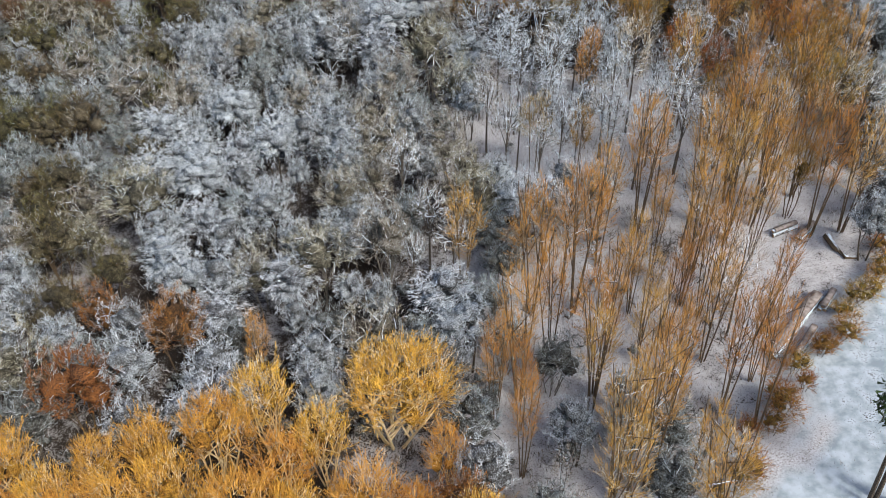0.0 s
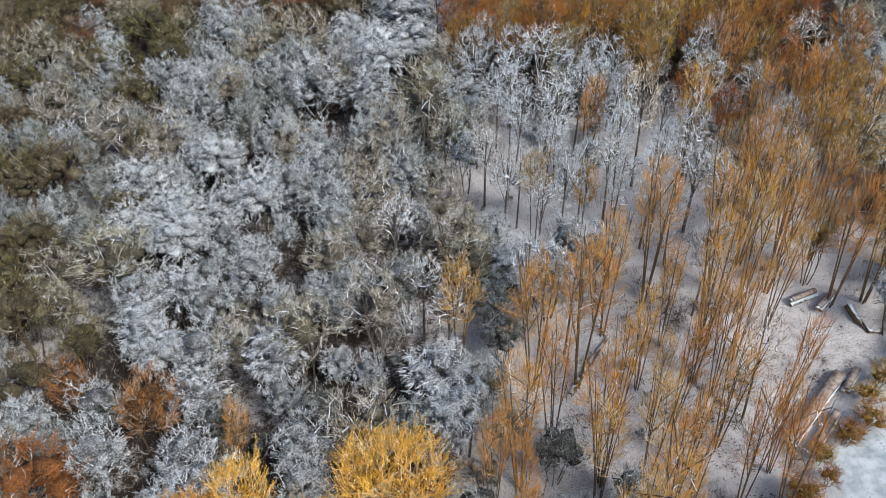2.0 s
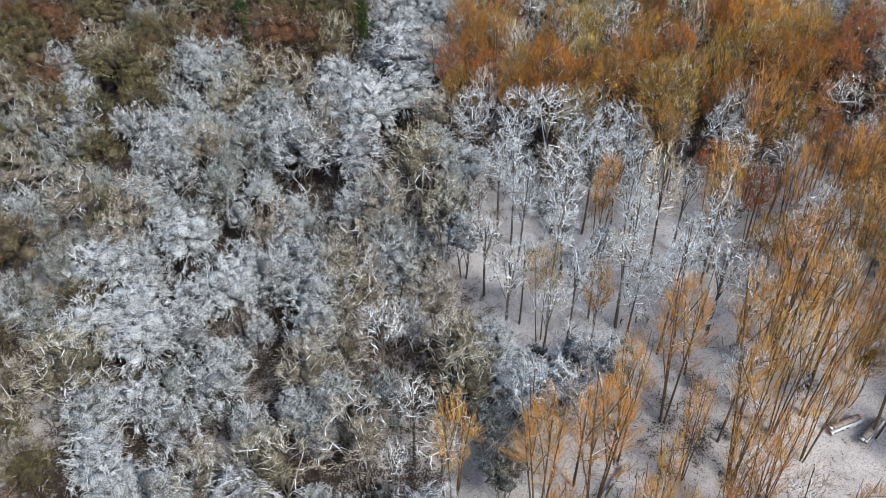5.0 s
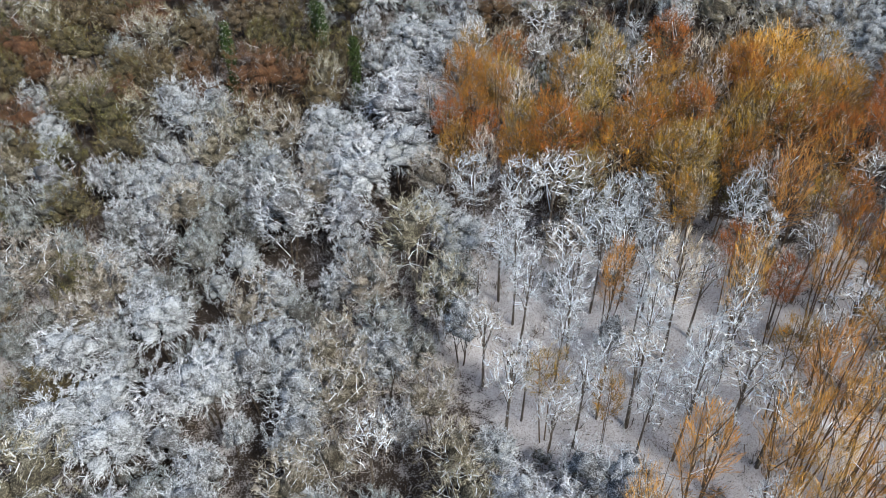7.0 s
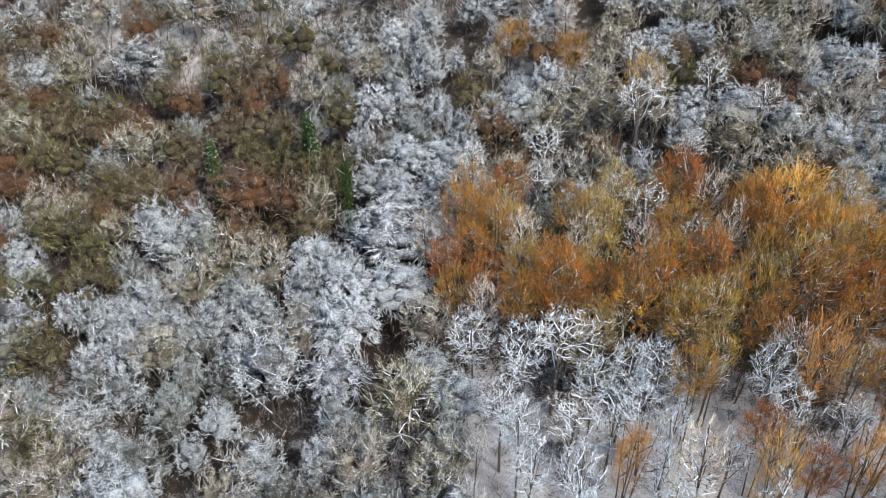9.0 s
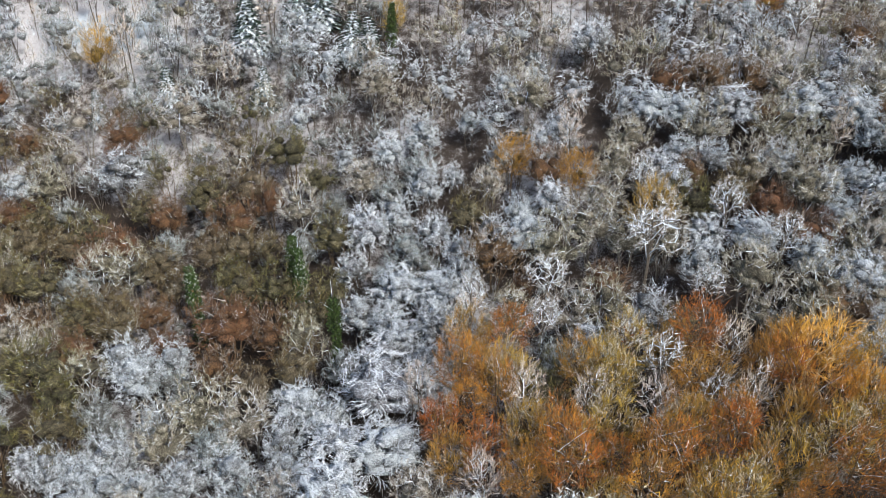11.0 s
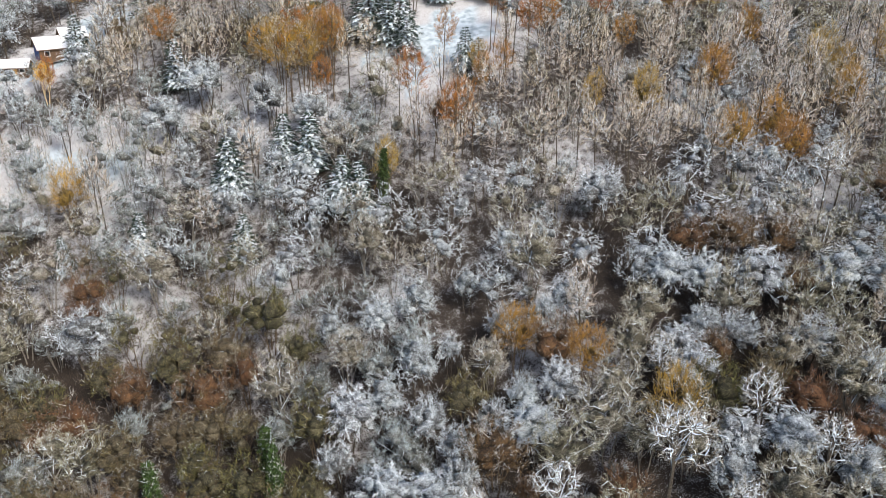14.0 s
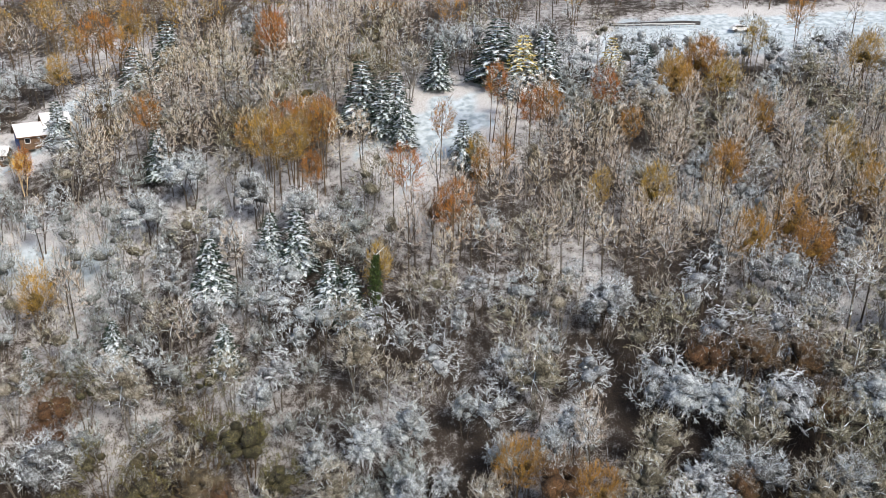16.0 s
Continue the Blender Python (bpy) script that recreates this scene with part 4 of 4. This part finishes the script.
def free(x, y, gap, close=False):
    cx, cy = int(x // 8), int(y // 8)
    for i in (-1, 0, 1):
        for j in (-1, 0, 1):
            for a, b, r, picked in grid.get((cx + i, cy + j), ()):
                if picked and not close and abs(x - a) < 0.55 * r + 1.0 and 0 < b - y < r + 2.5:
                    return False
                if (x - a) ** 2 + (y - b) ** 2 < max(gap, (0.55 if close else 0.75 if picked else 0.62) * r + 0.32 * gap) ** 2:
                    return False
    return True


def reach(y):
    return min(30 + 0.37 * y, 88) if y < 215 else 88 + 0.5 * (y - 215)


FROST_WOOD = (("frosted", 6), ("hazel", 3.5), ("bare", 2), ("weeping", 3))
for _ in range(30000):
    y = random.uniform(30, 236)
    x = random.uniform(-reach(y), min(reach(y), 82))
    gap, kinds = 3.45, FROST_WOOD
    for poly, g, k in ZONES:
        if inside(poly, x, y):
            gap, kinds = g, k
            break
    if not free(x, y, gap, poly in (ZONES[2][0], ZONES[3][0], ZONES[10][0])) or any(inside(c, x, y) for c in CLEARINGS):
        continue
    kind = chance(kinds)
    plant(kind, x, y, SPECS[kind]["R"] * random.uniform(0.82, 1.14), fine=y < 160 or kind in WARM)
    grid.setdefault((int(x // 8), int(y // 8)), []).append((*stands[-1], False))

# ---- far woods up the hill and scrub under the trees ----
FAR = {"frosted": ("far_rimed_wood", "distant grey woodland white with rime"), "pole": ("far_pole_wood", "distant thin leafless trees"), "golden": ("far_golden_wood", "distant olive golden trees"), "orange": ("far_orange_wood", "distant orange brown trees"), "dusky": ("far_dark_wood", "distant dark olive brown trees")}
far_sets = {k: [branching(SPECS[k], 900 + v, 0.25) for v in range(3)] for k in FAR}
far_parts = {k: (Shape(), Shape(), Shape()) for k in FAR}


def parted(shape):
    """The twigs and the tangle of a crown as two shapes."""
    cut = 1 + max(max(f) for f in shape.f[:shape.outer])
    fine, dense = Shape(), Shape()
    fine.v, fine.f = shape.v[:cut], shape.f[:shape.outer]
    dense.v, dense.f = shape.v[cut:], [tuple(i - cut for i in f) for f in shape.f[shape.outer:]]
    return fine, dense


def merge(into, shape, m):
    if not shape.v:
        return
    a = np.array(shape.v) @ np.array(m.to_3x3()).T + np.array(m.translation)
    base = len(into.v)
    into.v += a.tolist()
    into.f += [tuple(base + i for i in f) for f in shape.f]


for _ in range(4000):
    y = random.uniform(237, 304)
    x = random.uniform(-130, 108)
    if any(inside(c, x, y) for c in CLEARINGS) or not free(x, y, 4.6 + 0.012 * (y - 237)):
        continue
    k = chance((("frosted", 1), ("pole", 5), ("golden", 2), ("orange", 2), ("dusky", 7 if x < -30 or y > 262 else 1)))
    q = random.uniform(0.85, 1.25)
    m = pose(x, y, ground_z(x, y), 0, 0, random.uniform(0, 360)) @ Matrix.Diagonal((q, q, q, 1))
    wood, twigs = random.choice(far_sets[k])
    for into, shape in zip(far_parts[k], (wood, *parted(twigs))):
        merge(into, shape, m)
    grid.setdefault((int(x // 8), int(y // 8)), []).append((x, y, 2.0, False))
for k, (name, label) in FAR.items():
    root = tagged(new(name), label, "woodland", kind="stuff")
    mesh_object("trunks", far_parts[k][0].v, far_parts[k][0].f, LOOKS[k][0], root)["kind"] = "stuff"
    mesh_object("crowns", far_parts[k][1].v, far_parts[k][1].f, LOOKS[k][1], root)["kind"] = "stuff"
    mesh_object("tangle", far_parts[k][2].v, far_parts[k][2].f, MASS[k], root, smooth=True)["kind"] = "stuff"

bush_forms = [branching(SPECS["bush"], 70 + v) for v in range(4)]
bush_wood, bush_twigs, bush_dense = Shape(), Shape(), Shape()
for _ in range(620):
    y = random.uniform(32, 190)
    x = random.uniform(-reach(y), min(reach(y), 80))
    thick = not any(inside(z[0], x, y) for z in (ZONES[1], ZONES[4], ZONES[11]))
    if any(inside(c, x, y) for c in CLEARINGS) or not thick and random.random() < 0.8:
        continue
    q = random.uniform(0.6, 1.25)
    m = pose(x, y, ground_z(x, y), 0, 0, random.uniform(0, 360)) @ Matrix.Diagonal((q, q, q, 1))
    wood, twigs = random.choice(bush_forms)
    for into, shape in zip((bush_wood, bush_twigs, bush_dense), (wood, *parted(twigs))):
        merge(into, shape, m)
root = tagged(new("understorey"), "tangled low bushes under the trees, half rimed", "bushes", kind="stuff")
mesh_object("stems", bush_wood.v, bush_wood.f, BARK_DARK, root)["kind"] = "stuff"
mesh_object("twigs", bush_twigs.v, bush_twigs.f, TW_SCRUB, root)["kind"] = "stuff"
mesh_object("tangle", bush_dense.v, bush_dense.f, MASS["bush"], root, smooth=True)["kind"] = "stuff"

scrub = Shape()
rng = random.Random(4)
for _ in range(8000):
    y = rng.uniform(32, 236)
    x = rng.uniform(-reach(y), min(reach(y), 82))
    if noise.noise((x * 0.07, y * 0.07, 1.0)) < -0.18 or any(inside(c, x, y) for c in CLEARINGS[:6]):
        continue
    p = Vector((x, y, ground_z(x, y)))
    n, s = rng.randrange(8, 22), rng.uniform(0.5, 1.5)
    for _ in range(n):
        d = (rand_dir(rng) * 0.8 + Vector((0, 0, 0.9))).normalized()
        scrub.sliver(p + Vector((rng.gauss(0, 0.45), rng.gauss(0, 0.45), -0.05)), d, s * rng.uniform(0.4, 1.2), 0.08, rng)
for _ in range(2000):
    x, y = rng.uniform(2, 46), rng.uniform(32, 106)
    field = inside(CLEARINGS[0], x, y)
    if not (field or any(inside(ZONES[k][0], x, y) for k in (0, 1, 4, 6))) or noise.noise((x * 0.22, y * 0.22, 9.0)) < (0.0 if field else -0.3):
        continue
    p = Vector((x, y, ground_z(x, y) - 0.03))
    for _ in range(rng.randrange(5, 12)):
        scrub.sliver(p + Vector((rng.gauss(0, 0.5), rng.gauss(0, 0.5), 0)), (rand_dir(rng) * 0.7 + Vector((0, 0, 0.6))).normalized(), rng.uniform(0.2, 0.4 if field else 0.8), 0.03, rng)
tagged(mesh_object("undergrowth", scrub.v, scrub.f, TW_SCRUB), "low rimed brambles and dead stalks on the woodland floor", "undergrowth", kind="stuff")


# ---- hedge, log stacks and fallen wood by the lower field ----
HEDGE_LINE = [(20, 37), (22.8, 40.8), (30.2, 49.0), (37.4, 56.5), (44.8, 65.0), (50, 72)]
for (ax, ay), (bx, by) in zip(HEDGE_LINE, HEDGE_LINE[1:]):
    steps = int(math.hypot(bx - ax, by - ay) / 1.6)
    for i in range(steps):
        t = i / steps
        plant("hedge", ax + (bx - ax) * t + random.gauss(0, 0.5), ay + (by - ay) * t + random.gauss(0, 0.5), random.uniform(1.1, 1.9), random.uniform(1.9, 3.1))


def log_stack(ax, ay, bx, by, width, label):
    """Long logs laid side by side in two layers, with a cap of snow."""
    root = tagged(new("log_stack"), label, "log stack", "log stacks")
    n = max(2, int(width / 0.42))
    length = math.hypot(bx - ax, by - ay)
    for layer in range(2):
        for k in range(n - layer):
            s = Shape()
            off = (k - (n - layer - 1) / 2) * 0.42
            z = 0.2 + layer * 0.37
            l0, l1 = -length / 2 + random.uniform(-0.25, 0.2), length / 2 + random.uniform(-0.2, 0.25)
            s.tube([Vector((l0, off, z)), Vector(((l0 + l1) / 2, off + random.uniform(-0.04, 0.04), z)), Vector((l1, off, z))], 0.21, 0.18, 8)
            s.f += [tuple(range(7, -1, -1)), tuple(range(16, 24))]
            ob = mesh_object("log", s.v, s.f, BARK_DARK, root)
            ob.data.materials.append(CUT)
            for poly in list(ob.data.polygons)[-2:]:
                poly.material_index = 1
    cap, steps = Shape(), 12
    half = (n - 1) * 0.42 / 2 + 0.1
    ring = []
    for i in range(steps + 1):
        u = -length / 2 + 0.1 + (length - 0.2) * i / steps
        w = half * random.uniform(0.9, 1.08)
        top = 0.86 + random.uniform(-0.03, 0.05)
        ring.append([(u, -w, 0.62), (u, -w * 0.8, top - 0.05), (u, 0, top), (u, w * 0.8, top - 0.05), (u, w, 0.62)])
    cap.v = [v for r in ring for v in r]
    cap.f = [(i * 5 + k, (i + 1) * 5 + k, (i + 1) * 5 + (k + 1) % 5, i * 5 + (k + 1) % 5) for i in range(steps) for k in range(5)]
    cap.f += [(4, 3, 2, 1, 0), tuple(steps * 5 + k for k in range(5))]
    mesh_object("snow_cap", cap.v, cap.f, STALE, root, "uneven cap of old grey snow", smooth=True)
    rise = math.degrees(math.atan2(ground_z(bx, by) - ground_z(ax, ay), length))
    mx, my = (ax + bx) / 2, (ay + by) / 2
    root.matrix_basis = pose(mx, my, ground_z(mx, my) - 0.05, 0, -rise, math.degrees(math.atan2(by - ay, bx - ax)))


log_stack(29.9, 54.1, 36.2, 60.1, 1.5, "long stack of felled logs under snow beside the hedge")
log_stack(31.6, 53.2, 34.7, 56.5, 1.1, "shorter stack of felled logs under snow beside the hedge")
log_stack(35.8, 58.2, 37.6, 60.2, 1.0, "small stack of short logs under snow")
log_stack(34.4, 68.3, 37.0, 69.0, 0.9, "small snow-covered stack of logs among birches")
log_stack(36.4, 67.0, 38.6, 68.8, 0.9, "small snow-covered stack of logs among birches")


def fallen_stem(path, r0, label):
    s = Shape()
    pts = [Vector((x, y, ground_z(x, y) + h)) for x, y, h in path]
    s.tube(pts, r0, r0 * 0.5, 7)
    s.f += [tuple(range(6, -1, -1)), tuple(range(7 * len(pts) - 7, 7 * len(pts)))]
    root = tagged(new("fallen_trunk"), label, "fallen trunk", "fallen trunks")
    root.location = pts[0]
    s.v = [(Vector(v) - pts[0])[:] for v in s.v]
    mesh_object("trunk", s.v, s.f, BARK_BROWN, root)


fallen_stem([(39.0, 66.8, 0.5), (39.4, 65.2, 0.25), (40.0, 64.0, 0.12), (41.0, 63.9, 0.1)], 0.38, "dark bent fallen trunk lying on the snow")
fallen_stem([(12.6, 62.0, 0.1), (14.6, 64.6, 0.3), (16.8, 67.0, 0.5)], 0.28, "dark fallen trunk lying between birches")
fallen_stem([(39.0, 50.0, 0.1), (42.0, 53.5, 0.15), (46.0, 56.0, 0.2)], 0.12, "thin fallen branch on the snowy field")


def pine(x, y, label):
    """Three bare stems that share one dark crown."""
    rng = random.Random(3)
    root = tagged(new("pine"), label, "pine")
    root.location = (x, y, ground_z(x, y))
    crown = Shape()
    for k in range(3):
        s = Shape()
        o = Vector((0.7 * k - 0.7, 0.3 * (k % 2), 0))
        top = o * 1.5 + Vector((0, 0, 10.5))
        s.tube([o + Vector((0, 0, -0.4)), o * 1.2 + Vector((0, 0, 5)), top], 0.2, 0.07, 7)
        mesh_object("trunk", s.v, s.f, BARK_DARK, root)
        for _ in range(700):
            d = rand_dir(rng)
            crown.sliver(top + Vector((d.x * 2.0, d.y * 2.0, d.z * 2.4)) * rng.random() ** 0.4, rand_dir(rng), 0.55, 0.22, rng)
    mesh_object("crown", crown.v, crown.f, TW_IVY, root)


pine(33.6, 39.5, "dark green pine with three bare stems on the field edge")

# ---- cottages up the slope ----


def gable_hut(name, x, y, turn, w, d, eaves, ridge, wall_mat, gable_mat, label, opening=None):
    """A hut with four walls, a snow-covered pitched roof with overhang, a door and windows."""
    root = tagged(new(name), label, "hut", "hillside huts")
    root.matrix_basis = pose(x, y, ground_z(x, y) - 0.3, 0, 0, turn)
    t = 0.15
    for wall_name, (x0, y0, x1, y1) in (("front_wall", (-w / 2, -d / 2, w / 2, -d / 2 + t)), ("back_wall", (-w / 2, d / 2 - t, w / 2, d / 2))):
        s = Shape()
        s.box(x0, y0, 0, x1, y1, eaves)
        mesh_object(wall_name, s.v, s.f, wall_mat, root)
    for side in (-1, 1):
        s = Shape()
        a, b = side * (w / 2), side * (w / 2 - t)
        out = [(-d / 2 + t + 0.003, 0), (d / 2 - t - 0.003, 0), (d / 2 - t - 0.003, eaves), (0, ridge), (-d / 2 + t + 0.003, eaves)]
        s.v = [(a, p, q) for p, q in out] + [(b, p, q) for p, q in out]
        s.f = [(0, 1, 2, 3, 4), (9, 8, 7, 6, 5)] + [(k, 5 + k, 5 + (k + 1) % 5, (k + 1) % 5) for k in range(5)]
        mesh_object("gable_wall", s.v, s.f, gable_mat, root)
    for side in (-1, 1):
        for part_name, lift, thick, over, mat in (("roof", 0.02, 0.1, 0.45, WOOD), ("snow_cover", 0.125, 0.22, 0.38, SNOW)):
            s = Shape()
            run = d / 2 + over
            drop = (ridge - eaves) * run / (d / 2)
            lw = w / 2 + over
            n = 8
            for i in range(n + 1):
                u = -lw + 2 * lw * i / n
                j = random.uniform(-0.04, 0.04) if mat is SNOW else 0
                for p, q in ((0, ridge + lift), (side * run, ridge - drop + lift), (side * run, ridge - drop + lift + thick + j), (0, ridge + lift + thick + j)):
                    s.v.append((u, p, q))
            s.f = [(i * 4 + k, (i + 1) * 4 + k, (i + 1) * 4 + (k + 1) % 4, i * 4 + (k + 1) % 4) for i in range(n) for k in range(4)]
            s.f += [(3, 2, 1, 0), tuple(n * 4 + k for k in range(4))]
            mesh_object(part_name, s.v, s.f, mat, root)
    door = Shape()
    door.box(-0.45, -d / 2 - 0.04, 0.3, 0.45, -d / 2 - 0.003, 2.2)
    mesh_object("door", door.v, door.f, opening or WOOD, root)
    for k in (-1, 1):
        if w > 4:
            pane = Shape()
            pane.box(k * w * 0.3 - 0.4, -d / 2 - 0.03, 1.2, k * w * 0.3 + 0.4, -d / 2 - 0.003, 2.0)
            window = mesh_object("window", pane.v, pane.f, GLASS_DARK, root)
            frame_shape = Shape()
            for x0, z0, x1, z1 in ((-0.47, 1.13, 0.47, 1.2), (-0.47, 2.0, 0.47, 2.07), (-0.47, 1.2, -0.4, 2.0), (0.4, 1.2, 0.47, 2.0)):
                frame_shape.box(k * w * 0.3 + x0, -d / 2 - 0.05, z0, k * w * 0.3 + x1, -d / 2 - 0.002, z1)
            mesh_object("window_frame", frame_shape.v, frame_shape.f, PAINT, window)
    return root


gable_hut("cottage", -71.6, 219.4, 38, 6.5, 4.6, 2.5, 4.0, WOOD, BLUE, "dark timber cottage with a snowy roof and blue gable")
gable_hut("cottage", -69.5, 222.6, 38, 4.2, 3.4, 2.3, 3.6, WOOD, WOOD, "dark timber outbuilding with a snowy roof")
gable_hut("hut", -77.0, 214.6, 15, 4.4, 3.2, 2.1, 3.0, WOOD, WOOD, "small brown hut with a snowy roof and ochre door", OCHRE)
gable_hut("shed", -63.2, 226.4, 30, 2.8, 2.4, 1.7, 2.3, WOOD, WOOD, "small brown shed with a thick snow roof")
gable_hut("shed", -31.0, 247.0, 10, 3.2, 2.6, 1.9, 2.7, WOOD, WOOD, "small shed with a snow-white roof between trees")

# ---- road, rail and car on the upper field ----
def strip(name, line, width, lift, material, label, category):
    s = Shape()
    for i, (x, y) in enumerate(line):
        (ax, ay), (bx, by) = line[max(0, i - 1)], line[min(len(line) - 1, i + 1)]
        d = Vector((bx - ax, by - ay, 0)).normalized()
        for k in (-0.5, 0.5):
            px, py = x - d.y * width * k, y + d.x * width * k
            s.v.append((px, py, ground_z(x, y) + lift))
        for k in (-0.5, 0.5):
            px, py = x - d.y * width * k, y + d.x * width * k
            s.v.append((px, py, ground_z(x, y) - 0.9))
    n = len(line)
    for i in range(n - 1):
        a, b = i * 4, i * 4 + 4
        s.f += [(a, a + 1, b + 1, b), (a + 1, a + 3, b + 3, b + 1), (a + 2, a, b, b + 2)]
    return tagged(mesh_object(name, s.v, s.f, material), label, category, kind="structure")


road_line = [(36 + 1.5 * i, 256.5 + 0.03 * i) for i in range(14)]
strip("road", road_line, 3.6, 0.12, ASPHALT, "narrow dark wet road across the snowy field", "road")
rail = tagged(new("guard_rail"), "grey steel guard rail beside the road", "guard rail")
rail.location = (36, 253.8, 0)
for i in range(12):
    x = 36.4 + 1.6 * i
    s = Shape()
    z = ground_z(x, 253.8)
    s.box(x - 36 - 0.06, -0.06, z - 0.3, x - 36 + 0.06, 0.06, z + 0.85)
    mesh_object("post", s.v, s.f, STEEL, rail)
s = Shape()
s.tube([Vector((1.6 * i + 0.4, -0.1, ground_z(36.4 + 1.6 * i, 253.8) + 0.75)) for i in range(12)], 0.14, 0.14, 6)
mesh_object("beam", s.v, s.f, STEEL, rail)


def parked_car(x, y, turn):
    root = tagged(new("car"), "white car parked on the snowy field", "car")
    root.matrix_basis = pose(x, y, ground_z(x, y), 0, 0, turn)
    bm = bmesh.new()
    prof = [(-1.95, 0.35), (1.95, 0.35), (2.0, 0.7), (1.2, 0.86), (0.65, 1.38), (-1.1, 1.42), (-1.75, 0.95), (-2.0, 0.8)]
    rings = [[bm.verts.new((u, k * (0.82 if q < 1.0 else 0.68), q)) for u, q in prof] for k in (-1, 1)]
    bm.faces.new(rings[0])
    bm.faces.new(rings[1][::-1])
    for i in range(8):
        bm.faces.new((rings[0][i], rings[1][i], rings[1][(i + 1) % 8], rings[0][(i + 1) % 8]))
    bmesh.ops.recalc_face_normals(bm, faces=bm.faces)
    bmesh.ops.bevel(bm, geom=bm.edges[:], offset=0.06, segments=2, affect="EDGES")
    me = bpy.data.meshes.new("body")
    bm.to_mesh(me)
    bm.free()
    me.materials.append(PAINT)
    body = new("body", me)
    body.parent = root
    for k in (-1, 1):
        s = Shape()
        s.v = [(1.05, k * 0.80, 0.93), (0.62, k * 0.74, 1.30), (-1.02, k * 0.74, 1.33), (-1.5, k * 0.80, 0.97)]
        s.f = [(0, 1, 2, 3)]
        mesh_object("side_window", s.v, s.f, GLASS_DARK, root)
        for u in (-1.2, 1.25):
            s = Shape()
            s.tube([Vector((u, k * 0.6, 0.31)), Vector((u, k * 0.84, 0.31))], 0.31, 0.31, 14)
            s.f += [tuple(range(13, -1, -1)), tuple(range(14, 28))]
            mesh_object("wheel", s.v, s.f, RUBBER, root)


parked_car(62.7, 251.2, 4)
